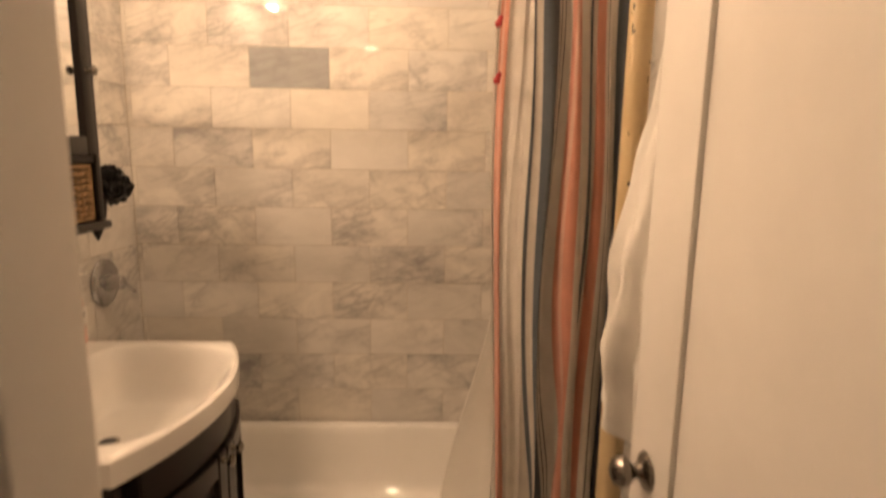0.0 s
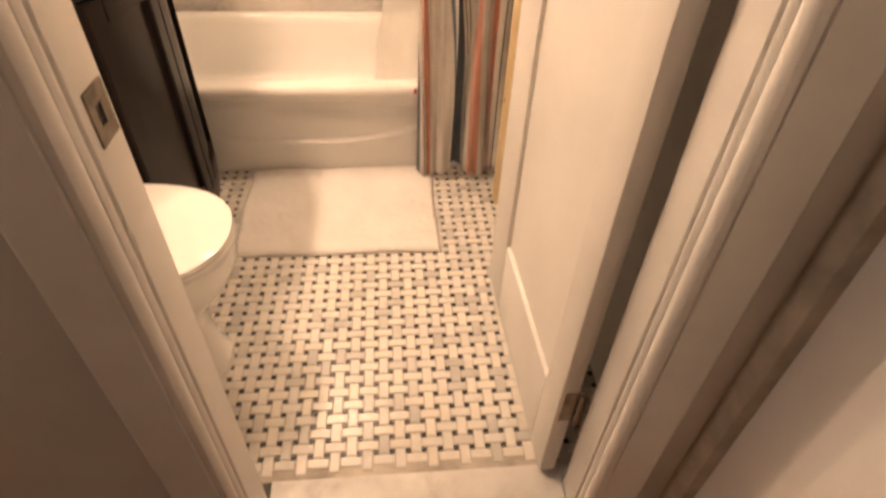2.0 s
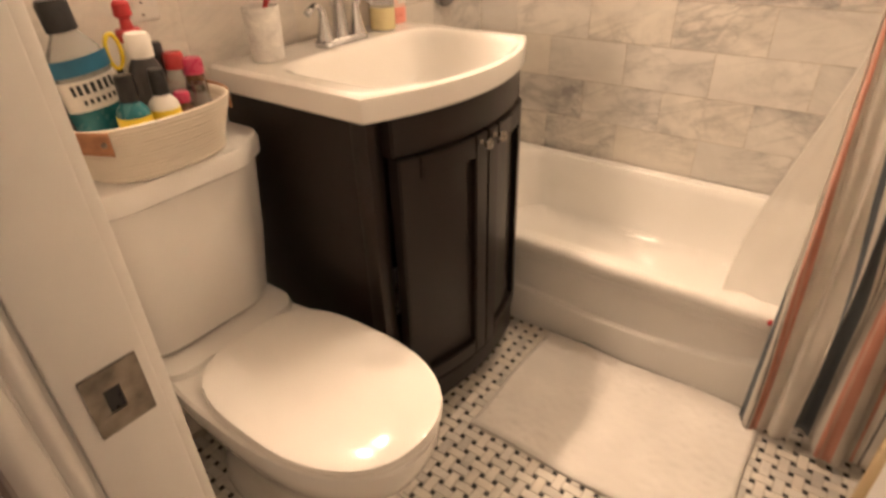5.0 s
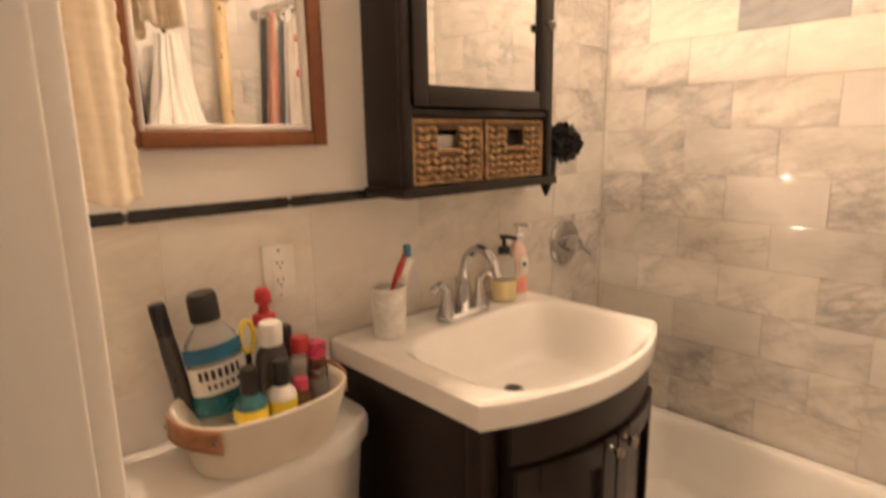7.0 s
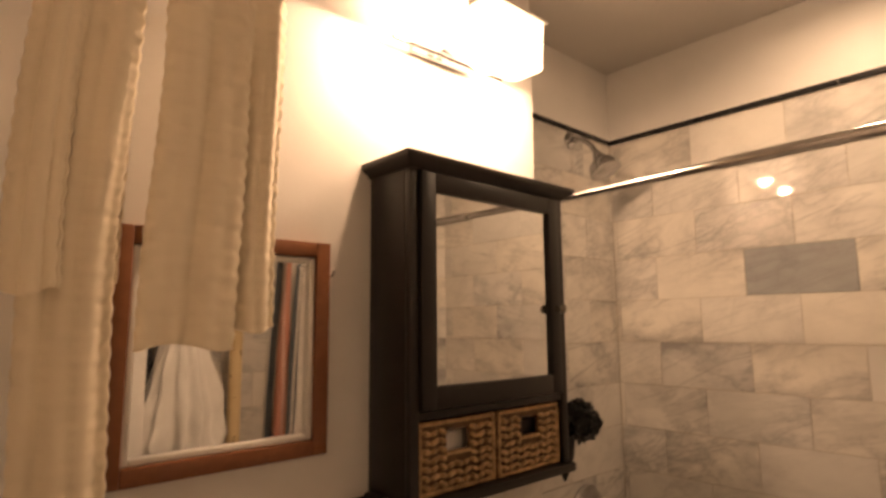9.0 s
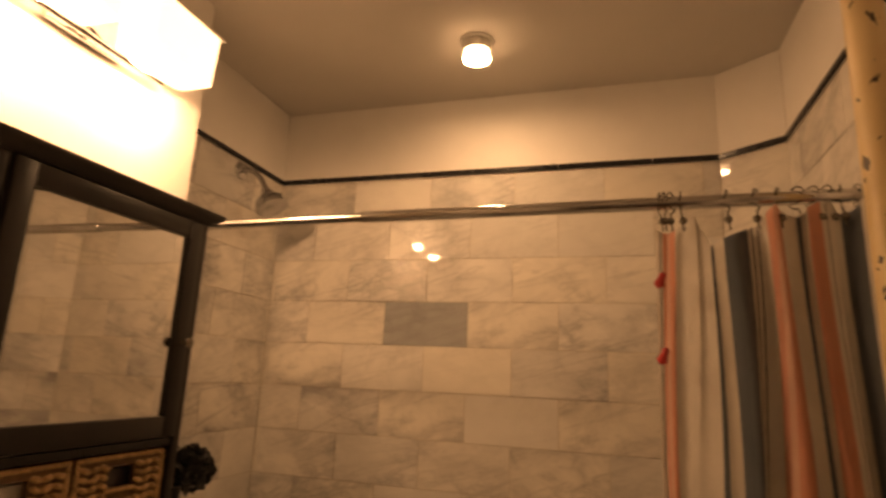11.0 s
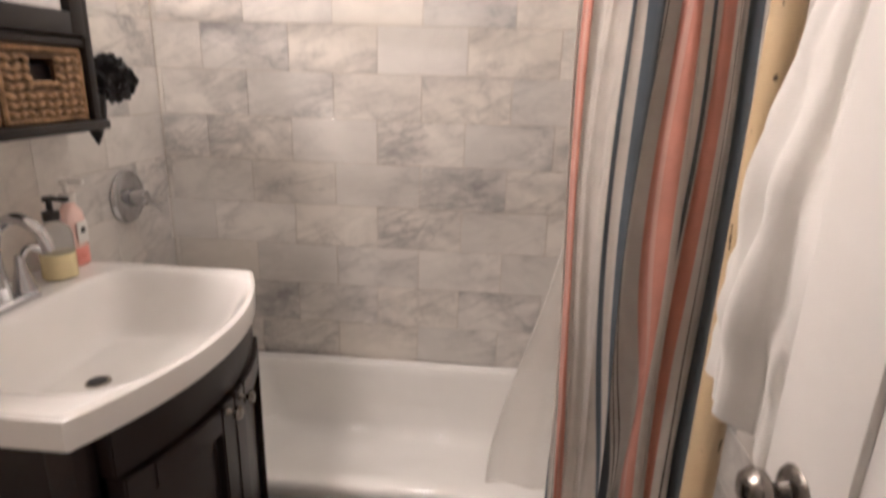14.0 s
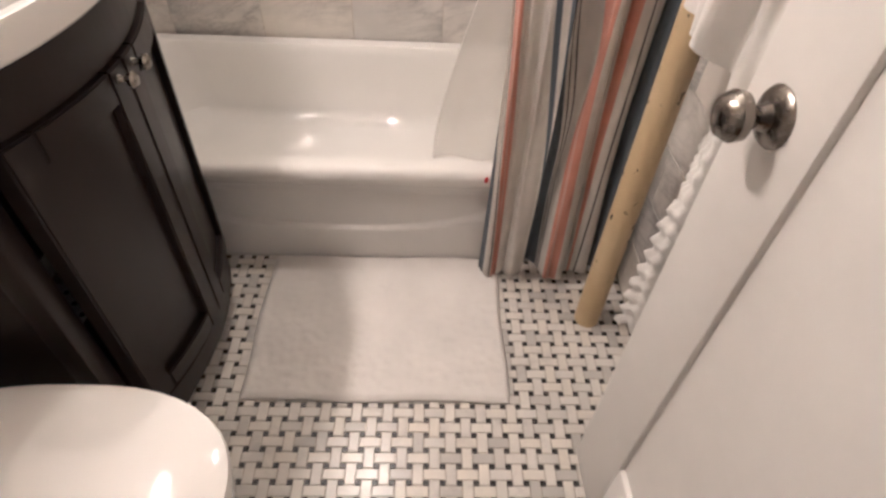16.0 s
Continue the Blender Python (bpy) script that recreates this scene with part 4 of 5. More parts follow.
def pump_bottle(name, x, y, r, h, body, liquid, pump, label, level, squash=0.7, rz=0.0):
    e = thing(name, (x, y, VZ), label, "soap bottle")
    z = VZ
    def rr(s, zz):
        return [(x + s * squash * r * math.cos(a), y + s * r * math.sin(a), zz) for a in (k * math.tau / 28 for k in range(28))]
    b = part("bottle", loft(bmesh.new(), [rr(0.92, z), rr(1, z + 0.006), rr(1, z + h * 0.72), rr(0.9, z + h * 0.84), rr(0.45, z + h * 0.96), rr(0.40, z + h)]), body, e)
    part("soap", loft(bmesh.new(), [rr(1.012, z + 0.004), rr(1.012, z + h * level)]), liquid, b)
    if pump:
        part("pump", lathe(bmesh.new(), (x, y, z + h), (0, 0, 1), [(0, r * 0.48), (0.018, r * 0.48), (0.020, 0.006), (0.04, 0.006), (0.041, 0.012), (0.05, 0.012)], 18), pump, e)
        part("nozzle", cube(x + 0.002, x + 0.044, y - 0.006, y + 0.006, z + h + 0.041, z + h + 0.050, 0.003), pump, e)
    return e, b


pump_bottle("soap_dispenser", 0.252, 1.512, 0.034, 0.130, CLEARMAT, YELLOWSOAP, BLACKPLASTIC, "clear soap dispenser with yellow soap and black pump", 0.45, 1.0)
_, b2 = pump_bottle("hand_soap", 0.225, 1.600, 0.034, 0.150, PINKSOAP, ORANGELABEL, WHITEPL, "pale pink hand soap bottle with a coral label", 0.3)
part("label", cube(0.249, 0.2515, 1.584, 1.616, VZ + 0.055, VZ + 0.105, 0.0008), WHITEPL, b2)
part("emblem", lathe(bmesh.new(), (0.2515, 1.600, VZ + 0.085), (1, 0, 0), [(0, 0.008), (0.001, 0.008)], 14), GREYPL, b2)

# ---- toilet
toi = thing("toilet", (0.55, 0.79, 0.0), "white ceramic two-piece toilet with the lid closed", "toilet")
KY = 0.771


def tank_ring(g, z, half=0.226, front=0.397, flat=0.135, chamfer=0.335, r=0.020):
    """Outline with a flat front, cut-off front corners and a straight back; g moves it outwards."""
    x0 = 0.166
    pts = [(x0 - min(0, g), -half - g), (chamfer, -half - g), (front + g, -flat), (front + g, flat), (chamfer, half + g), (x0 - min(0, g), half + g)]
    out = []
    for k, p in enumerate(pts):
        p, a, b = Vector(p), Vector(pts[k - 1]), Vector(pts[(k + 1) % 6])
        d = 0.012 if k in (0, 5) else r * 1.6
        u, w = p + (a - p).normalized() * d, p + (b - p).normalized() * d
        for i in range(7):
            t = i / 6
            q = u * (1 - t) ** 2 + p * 2 * t * (1 - t) + w * t * t
            out.append((q.x, KY + q.y, z))
    return out


def lid_inner(k, z):
    return [(0.272 + (x - 0.272) * k, KY + (y - KY) * k, z) for x, y, _ in tank_ring(-0.012, z)]


part("tank", loft(bmesh.new(), [tank_ring(-0.006, 0.418, 0.182, 0.350, 0.105, 0.295), tank_ring(0.0, 0.430, 0.190, 0.356, 0.108, 0.300), tank_ring(0.0, 0.59, 0.208, 0.370, 0.118, 0.312), tank_ring(0.0, 0.768, 0.220, 0.381, 0.128, 0.322)]), CERAMIC, toi)
part("tank_lid", loft(bmesh.new(), [tank_ring(-0.008, 0.769), tank_ring(0.0, 0.775), tank_ring(0.002, 0.806), tank_ring(-0.004, 0.816), tank_ring(-0.012, 0.8195), lid_inner(0.62, 0.8212), lid_inner(0.2, 0.8214)]), CERAMIC, toi)
BY = 0.785


def oval(x0, x1, w, z, n=44, sq=2.3):
    cx, rx = (x0 + x1) / 2, (x1 - x0) / 2
    pts = []
    for k in range(n):
        a = k * math.tau / n
        c, s = math.cos(a), math.sin(a)
        e = sq if c > 0 else 3.2
        r = (abs(c) ** e + abs(s) ** e) ** (-1 / e)
        pts.append((cx + rx * r * c, BY + w * r * s, z))
    return pts


part("bowl", loft(bmesh.new(), [oval(0.30, 0.845, 0.125, 0.0), oval(0.30, 0.845, 0.125, 0.03), oval(0.31, 0.83, 0.117, 0.05), oval(0.31, 0.815, 0.115, 0.16), oval(0.30, 0.845, 0.132, 0.235), oval(0.27, 0.905, 0.165, 0.31), oval(0.25, 0.925, 0.177, 0.36), oval(0.25, 0.927, 0.178, 0.396), oval(0.26, 0.92, 0.172, 0.402)]), CERAMIC, toi)
part("bowl_shelf", loft(bmesh.new(), [rrect(0.18, 0.42, BY - 0.17, BY + 0.165, 0.06, 0.36), rrect(0.175, 0.42, BY - 0.18, BY + 0.175, 0.06, 0.40), rrect(0.18, 0.415, BY - 0.175, BY + 0.17, 0.06, 0.416)]), CERAMIC, toi)
part("seat", loft(bmesh.new(), [oval(0.438, 0.922, 0.169, 0.4045), oval(0.433, 0.928, 0.173, 0.410), oval(0.435, 0.926, 0.171, 0.418)]), SEATMAT, toi)
part("lid", loft(bmesh.new(), [oval(0.434, 0.925, 0.170, 0.4195), oval(0.430, 0.930, 0.174, 0.425), oval(0.432, 0.928, 0.172, 0.434), oval(0.45, 0.905, 0.155, 0.440), oval(0.53, 0.82, 0.09, 0.442)]), SEATMAT, toi)
lev = part("flush_lever", lathe(bmesh.new(), (0.350, KY - 0.174, 0.750), (0.84, -0.54, 0), [(0, 0.016), (0.008, 0.016), (0.014, 0.010)], 18), CHROME, toi, "chrome flush lever")
part("arm", tube(bmesh.new(), curve_pts([(0.360, KY - 0.182, 0.750), (0.362, KY - 0.205, 0.755), (0.345, KY - 0.238, 0.757)], 5), 0.0075, 10), CHROME, lev)
part("supply_hose", tube(bmesh.new(), curve_pts([(XL + 0.005, 0.60, 0.16), (0.24, 0.60, 0.16), (0.29, 0.605, 0.25), (0.27, 0.61, 0.434)], 8), 0.006, 10), CHROME, toi)

# ---- standing paper holder beside the toilet
ph = thing("paper_holder", (0.43, 0.545, 0.0), "chrome freestanding toilet paper holder with an empty arm", "paper holder")
part("foot", lathe(bmesh.new(), (0.43, 0.52, 0.0), (0, 0, 1), [(0, 0.075), (0.008, 0.075), (0.014, 0.06)], 28), CHROME, ph)
part("pole", tube(bmesh.new(), [(0.43, 0.52, 0.01), (0.43, 0.52, 0.60)], 0.008), CHROME, ph)
part("arm", tube(bmesh.new(), curve_pts([(0.43, 0.52, 0.60), (0.44, 0.52, 0.625), (0.455, 0.525, 0.615), (0.51, 0.552, 0.545)], 5), 0.013), CHROME, ph)
part("end_knob", lathe(bmesh.new(), (0.505, 0.549, 0.551), (0.6, 0.3, -0.7), [(0, 0.016), (0.018, 0.019), (0.034, 0.018), (0.042, 0.008)], 18), CHROME, ph)

# ---- bathroom door, open inwards
door = thing("door_1", (1.57, 0.42, 0.0), "white painted panelled door standing open with a nickel knob", "door")
door["kind"] = "structure"
LW, LT = 0.620, 0.036


def leaf(y0, y1, z0, z1, t0=0.0, t1=LT, bevel=0.005):
    bm = cube(-t1, -t0, y0, y1, z0, z1, bevel)
    m = Matrix.Translation((1.599, 0.432, 0)) @ Matrix.Rotation(radians(1.9), 4, "Z")
    bmesh.ops.transform(bm, matrix=m, verts=bm.verts)
    return bm


part("hinge_stile", leaf(0.0, 0.080, 0.014, DH - 0.004), DOORPAINT, door)
part("latch_stile", leaf(0.478, LW, 0.014, DH - 0.004), DOORPAINT, door)
part("bottom_rail", leaf(0.0802, 0.4778, 0.014, 0.250), DOORPAINT, door)
part("top_rail", leaf(0.0802, 0.4778, DH - 0.14, DH - 0.004), DOORPAINT, door)
part("panel", leaf(0.0803, 0.4777, 0.2502, DH - 0.1402, 0.010, 0.026, 0.0), DOORPAINT, door)
KP = Vector((1.5475, 0.985, 0.925))
for s in (-1, 1):
    base = KP if s < 0 else KP + Vector((LT, 0, 0))
    k = part("knob", lathe(bmesh.new(), base, (s, 0, 0), [(0, 0.033), (0.004, 0.0335), (0.009, 0.029), (0.013, 0.016), (0.023, 0.011), (0.029, 0.014), (0.037, 0.025), (0.048, 0.027), (0.059, 0.021), (0.064, 0.011), (0.065, 0.003)], 32), NICKEL, door, "brushed nickel round knob")
for z in (0.22, 1.80):
    bm = cube(1.572, 1.5985, 0.4285, 0.4312, z, z + 0.09, 0.0008)
    box(bm, 1.6090, 1.6118, 0.4100, 0.4300, z, z + 0.09, 0.0008)
    lathe(bm, (1.604, 0.424, z - 0.003), (0, 0, 1), [(0, 0.006), (0.096, 0.006)], 12)
    part("hinge", bm, STEEL, door, "worn steel butt hinge")
sp_ = tagged(new("strike_plate"), "worn metal strike plate screwed to the door frame", "strike plate")
sp_.location = (DX0, 0.375, 0.93)
bm = bmesh.new()
y0, y1, z0, z1 = 0.358, 0.400, 0.894, 0.950
for a, b, c, d in ((y0, y1, z0, z0 + 0.017), (y0, y1, z1 - 0.017, z1), (y0, y0 + 0.012, z0 + 0.0172, z1 - 0.0172), (y1 - 0.018, y1, z0 + 0.0172, z1 - 0.0172)):
    box(bm, DX0 + 0.0004, DX0 + 0.0028, a, b, c, d)
part("plate", bm, STEEL, sp_)
part("pocket", cube(DX0 + 0.0003, DX0 + 0.0008, y0 + 0.012, y1 - 0.018, z0 + 0.017, z1 - 0.017), BLACKPLASTIC, sp_, "dark latch pocket")

# ---- mirror with a wooden frame
mi = thing("wall_mirror", (XL + 0.003, 0.82, 1.56), "wall mirror in a brown wooden frame on white wall", "mirror")
MY0, MY1, MZ0, MZ1, MX = 0.628, 1.018, 1.357, 1.768, XL + 0.0035
for n, a, b, c, d in (("frame_side", MY0, MY0 + 0.030, MZ0, MZ1), ("frame_side", MY1 - 0.030, MY1, MZ0, MZ1), ("frame_rail", MY0 + 0.0302, MY1 - 0.0302, MZ0, MZ0 + 0.030), ("frame_rail", MY0 + 0.0302, MY1 - 0.0302, MZ1 - 0.030, MZ1)):
    part(n, cube(MX, MX + 0.026, a, b, c, d, 0.003), FRAMEWOOD, mi)
for n, a, b, c, d in (("inner_bead", MY0 + 0.0304, MY0 + 0.042, MZ0 + 0.0304, MZ1 - 0.0304), ("inner_bead", MY1 - 0.042, MY1 - 0.0304, MZ0 + 0.0304, MZ1 - 0.0304), ("inner_bead", MY0 + 0.0422, MY1 - 0.0422, MZ0 + 0.0304, MZ0 + 0.042), ("inner_bead", MY0 + 0.0422, MY1 - 0.0422, MZ1 - 0.042, MZ1 - 0.0304)):
    part(n, cube(MX + 0.002, MX + 0.018, a, b, c, d, 0.003), WOODWORK, mi, "white inner bead")
part("glass", cube(MX + 0.002, MX + 0.008, MY0 + 0.0424, MY1 - 0.0424, MZ0 + 0.0424, MZ1 - 0.0424), MIRROR, mi)
pin = thing("wall_hook", (XL + 0.003, 1.032, 1.705), "small brass screw hook in the white wall", "hook")
part("shank", tube(bmesh.new(), curve_pts([(XL + 0.003, 1.032, 1.705), (XL + 0.014, 1.032, 1.705), (XL + 0.018, 1.032, 1.715)], 4), 0.0022, 8), NICKEL, pin)

# ---- wall cabinet with a mirrored door and two cane baskets
ca = thing("wall_cabinet", (XL + 0.003, 1.39, 1.24), "black stained wall cabinet with mirrored door above baskets", "wall cabinet")
CY0, CY1, CXB, CXF, CZ0, CZ1 = 1.132, 1.640, XL + 0.0035, 0.308, 1.24, 1.955
part("side_panel", cube(CXB, CXF - 0.02, CY0, CY0 + 0.018, CZ0 + 0.022, CZ1 - 0.03, 0.0015), CABBLACK, ca)
part("side_panel", cube(CXB, CXF - 0.02, CY1 - 0.018, CY1, CZ0 + 0.022, CZ1 - 0.03, 0.0015), CABBLACK, ca)
part("back_panel", cube(CXB, CXB + 0.006, CY0 + 0.0185, CY1 - 0.0185, CZ0 + 0.022, CZ1 - 0.03), CABBLACK, ca)
part("bottom_board", cube(CXB, CXF + 0.012, CY0 - 0.012, CY1 + 0.012, CZ0, CZ0 + 0.0215, 0.005), CABBLACK, ca)
part("shelf", cube(CXB + 0.0065, CXF - 0.004, CY0 + 0.0185, CY1 - 0.0185, 1.414, 1.430, 0.0015), CABBLACK, ca)
bm = loft(bmesh.new(), [[(x, y, z) for x, y in ((CXB, CY0 - g), (CXF + g, CY0 - g), (CXF + g, CY1 + g), (CXB, CY1 + g))] for g, z in ((0.002, CZ1 - 0.0295), (0.006, CZ1 - 0.024), (0.022, CZ1 - 0.014), (0.026, CZ1 - 0.008), (0.026, CZ1))])
part("cornice", bm, CABBLACK, ca)
for y in (CY0, CY1 - 0.022):
    part("front_stile", cube(CXF - 0.0195, CXF, y, y + 0.022, CZ0 + 0.022, CZ1 - 0.030, 0.0015), CABBLACK, ca)
dz0, dz1, dy0, dy1 = 1.434, CZ1 - 0.033, CY0 + 0.024, CY1 - 0.024
cd = part("door", cube(CXF - 0.016, CXF - 0.010, dy0, dy1, dz0, dz1), CABBLACK, ca)
for n, a, b, c, d in (("stile", dy0, dy0 + 0.040, dz0, dz1), ("stile", dy1 - 0.040, dy1, dz0, dz1), ("rail", dy0 + 0.0402, dy1 - 0.0402, dz0, dz0 + 0.045), ("rail", dy0 + 0.0402, dy1 - 0.0402, dz1 - 0.040, dz1)):
    part(n, cube(CXF - 0.0098, CXF + 0.008, a, b, c, d, 0.002), CABBLACK, cd)
part("mirror_pane", cube(CXF - 0.0097, CXF - 0.002, dy0 + 0.0402, dy1 - 0.0402, dz0 + 0.0452, dz1 - 0.0402), MIRROR, cd, "mirror pane")
part("knob", lathe(bmesh.new(), (CXF + 0.008, dy1 - 0.020, 1.64), (1, 0, 0), [(0, 0.007), (0.005, 0.005), (0.012, 0.005), (0.016, 0.011), (0.022, 0.012), (0.026, 0.006)], 18), NICKEL, cd, "small nickel knob")
random.seed(9)
for y0 in (CY0 + 0.026, (CY0 + CY1) / 2 + 0.003):
    y1 = y0 + 0.224
    bk = thing("cane_basket", (0.24, (y0 + y1) / 2, CZ0 + 0.022), "woven brown cane drawer basket in the cabinet", "basket", "cane baskets in the wall cabinet")
    z0, z1 = CZ0 + 0.024, CZ0 + 0.168
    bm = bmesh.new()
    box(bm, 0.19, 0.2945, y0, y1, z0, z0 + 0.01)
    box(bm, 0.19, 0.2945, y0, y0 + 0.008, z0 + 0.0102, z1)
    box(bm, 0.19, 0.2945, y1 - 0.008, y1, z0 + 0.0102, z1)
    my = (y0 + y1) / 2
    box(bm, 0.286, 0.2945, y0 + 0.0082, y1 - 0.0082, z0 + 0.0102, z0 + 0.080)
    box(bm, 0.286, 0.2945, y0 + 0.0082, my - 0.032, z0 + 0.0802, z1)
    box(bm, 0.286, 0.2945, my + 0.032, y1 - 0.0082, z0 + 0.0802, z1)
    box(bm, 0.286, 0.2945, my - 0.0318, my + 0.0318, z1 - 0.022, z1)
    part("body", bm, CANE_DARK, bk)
    bm = bmesh.new()
    rows, cols = 7, 9
    ya, yb, za, zb = y0 + 0.012, y1 - 0.012, z0 + 0.010, z1 - 0.014
    for r in range(rows):
        for c in range(cols):
            y, z = ya + (c + 0.5) * (yb - ya) / cols, za + (r + 0.5) * (zb - za) / rows
            if abs(y - my) < 0.042 and z0 + 0.066 < z < z1 - 0.016:
                continue
            up = (r + c) % 2
            knot = [(-0.0105, -0.001), (-0.0045, 0.0035), (0.0045, 0.0035), (0.0105, -0.001)] if not up else [(-0.0085, -0.003), (-0.0035, 0.0025), (0.0035, 0.0025), (0.0085, -0.003)]
            tilt = radians((24 if c % 2 else -24) + random.uniform(-9, 9))
            pts = [(0.2955 + d + random.uniform(0, 0.0008), y + q * math.cos(tilt), z + q * math.sin(tilt)) for q, d in knot]
            tube(bm, [Vector(p) for p in pts], 0.0056, 6, [0.0032, 0.0058, 0.0058, 0.0032])
    part("weave", bm, CANE, bk)
    for n, pa_, pb_ in (("top_braid", (y0 + 0.004, z1 - 0.004), (y1 - 0.004, z1 - 0.004)), ("bottom_braid", (y0 + 0.004, z0 + 0.005), (y1 - 0.004, z0 + 0.005)), ("side_braid", (y0 + 0.006, z0 + 0.010), (y0 + 0.006, z1 - 0.010)), ("side_braid", (y1 - 0.006, z0 + 0.010), (y1 - 0.006, z1 - 0.010))):
        bm = bmesh.new()
        va_, vb_ = Vector((0.2965, *pa_)), Vector((0.2965, *pb_))
        n_ = max(4, int((vb_ - va_).length / 0.011))
        for st in range(2):
            pts = [va_.lerp(vb_, k / (2 * n_)) + Vector((0.0022 * math.sin(k * math.pi / 2 + st * math.pi), 0.0022 * math.cos(k * math.pi / 2 + st * math.pi) * (abs(pa_[0] - pb_[0]) < 0.01), 0.0022 * math.cos(k * math.pi / 2 + st * math.pi) * (abs(pa_[0] - pb_[0]) > 0.01))) for k in range(2 * n_ + 1)]
            tube(bm, pts, 0.0036, 6)
        part(n, bm, CANE, bk)
    part("handle_rim", cube(0.2945, 0.3000, my - 0.036, my + 0.036, z0 + 0.072, z0 + 0.080, 0.002), CANE, bk)
    part("package", cube(0.20, 0.27, my - 0.06, my + 0.06, z0 + 0.012, z1 - 0.03, 0.01), WHITEPL if y0 < 1.3 else GREYPL, bk, "packaging seen through the handle hole")

# ---- black bath sponge hung at the side of the cabinet
so = thing("bath_sponge", (0.27, 1.69, 1.34), "black net bath sponge hanging from the cabinet side", "bath sponge")
bm = bmesh.new()
rnd = random.Random(5)
for _ in range(110):
    d = Vector((rnd.gauss(0, 1), rnd.gauss(0, 1), rnd.gauss(0, 1))).normalized()
    c = Vector((0.278, 1.722, 1.350)) + d * rnd.uniform(0.026, 0.052)
    a, b, _n = axes_of(d)
    r, w = rnd.uniform(0.016, 0.030), rnd.uniform(0, 6)
    ctr = bm.verts.new(c - d * 0.008)
    rim = [bm.verts.new(c + (a * math.cos(k * math.tau / 12) + b * math.sin(k * math.tau / 12)) * r + d * 0.008 * math.sin(3 * k * math.tau / 12 + w)) for k in range(12)]
    for k in range(12):
        bm.faces.new((ctr, rim[k], rim[(k + 1) % 12]))
part("net", bm, MESHCLOTH, so, smooth=180)
part("cord", tube(bmesh.new(), [(0.275, 1.700, 1.37), (0.272, 1.665, 1.43), (0.27, 1.642, 1.44)], 0.0015, 6), BLACKCLOTH, so)
part("tail", lathe(bmesh.new(), (0.262, 1.68, 1.315), (0, 0, -1), [(0, 0.03), (0.05, 0.026), (0.09, 0.014), (0.115, 0.003)], 10), MESHCLOTH, so)

# ---- rope basket full of toiletries on the tank
bx, by, bz = 0.317, 0.777, 0.8216
ba = thing("rope_basket", (bx, by, bz), "cream coiled rope basket with tan leather handles", "basket")


def boval(r, z, gx=0.108, gy=0.152):
    return [(bx + gx * r * math.copysign(abs(math.cos(a)) ** 0.8, math.cos(a)), by + gy * r * math.copysign(abs(math.sin(a)) ** 0.8, math.sin(a)), z) for a in (k * math.tau / 56 for k in range(56))]


prof = [(0.79, 0.0)]
for k in range(15):
    zz = 0.004 + k * 0.0067
    w = 0.83 + 0.18 * sstep(0, 0.115, zz)
    prof += [(w + 0.012, zz + 0.0018), (w + 0.012, zz + 0.005), (w, zz + 0.0067)]
rings = [boval(r, bz + z) for r, z in prof] + [boval(0.97, bz + 0.105), boval(0.93, bz + 0.100), boval(0.70, bz + 0.02), boval(0.3, bz + 0.012)]
part("bowl", loft(bmesh.new(), rings), ROPE, ba, smooth=60)
for mid in (-72, 108):
    def strap(u, v, mid=mid):
        a = radians(mid + (u - 0.5) * 62)
        ends = (2 * u - 1) ** 2
        g = 1.035 + 0.02 * (1 - ends)
        x = bx + 0.108 * g * math.copysign(abs(math.cos(a)) ** 0.8, math.cos(a))
        y = by + 0.152 * g * math.copysign(abs(math.sin(a)) ** 0.8, math.sin(a))
        return (x, y, bz + 0.072 - 0.010 * ends + (0.036 + 0.004 * ends) * v)
    strap_ = part("handle", sheet(24, 4, strap), LEATHER, ba, "tan leather handle")
    thicken(strap_, 0.005)
    for u in (0.07, 0.93):
        p = Vector(strap(u, 0.5))
        part("rivet", lathe(bmesh.new(), p, (p - Vector((bx, by, p.z))), [(0.002, 0.005), (0.005, 0.0045), (0.0055, 0.002)], 10), STEEL, strap_)


def bottle(name, x, y, r, h, body, cap, label, cap_r=0.6, cap_h=0.03, tilt=(0, 0), shoulder=0.8, band=None, band_z=(0.3, 0.6), flat=1.0):
    x, y, z = x + 0.012, by + (y - 0.780) * 0.92, bz + 0.014
    e = thing(name, (x, y, z), label, "bottle", "toiletries in the rope basket")
    m = Matrix.Translation((x, y, z)) @ Matrix.Rotation(radians(tilt[0]), 4, "X") @ Matrix.Rotation(radians(tilt[1]), 4, "Y")
    def rr(s, zz):
        return [m @ Vector((flat * r * s * math.cos(a), r * s * math.sin(a), zz)) for a in (k * math.tau / 24 for k in range(24))]
    part("body", loft(bmesh.new(), [rr(0.9, 0), rr(1, 0.006), rr(1, h * shoulder), rr(0.92, h * (shoulder + 0.08)), rr(cap_r * 0.9, h * 0.98), rr(cap_r * 0.9, h)]), body, e)
    def cc(s, zz):
        return [m @ Vector((r * s * math.cos(a), r * s * math.sin(a), zz)) for a in (k * math.tau / 24 for k in range(24))]
    part("cap", loft(bmesh.new(), [cc(cap_r, h + 0.0005), cc(cap_r, h + cap_h * 0.85), cc(cap_r * 0.85, h + cap_h)]), cap, e)
    if band:
        part("label", loft(bmesh.new(), [rr(1.02, h * band_z[0]), rr(1.02, h * band_z[1])], False), band, e)
    return e, m


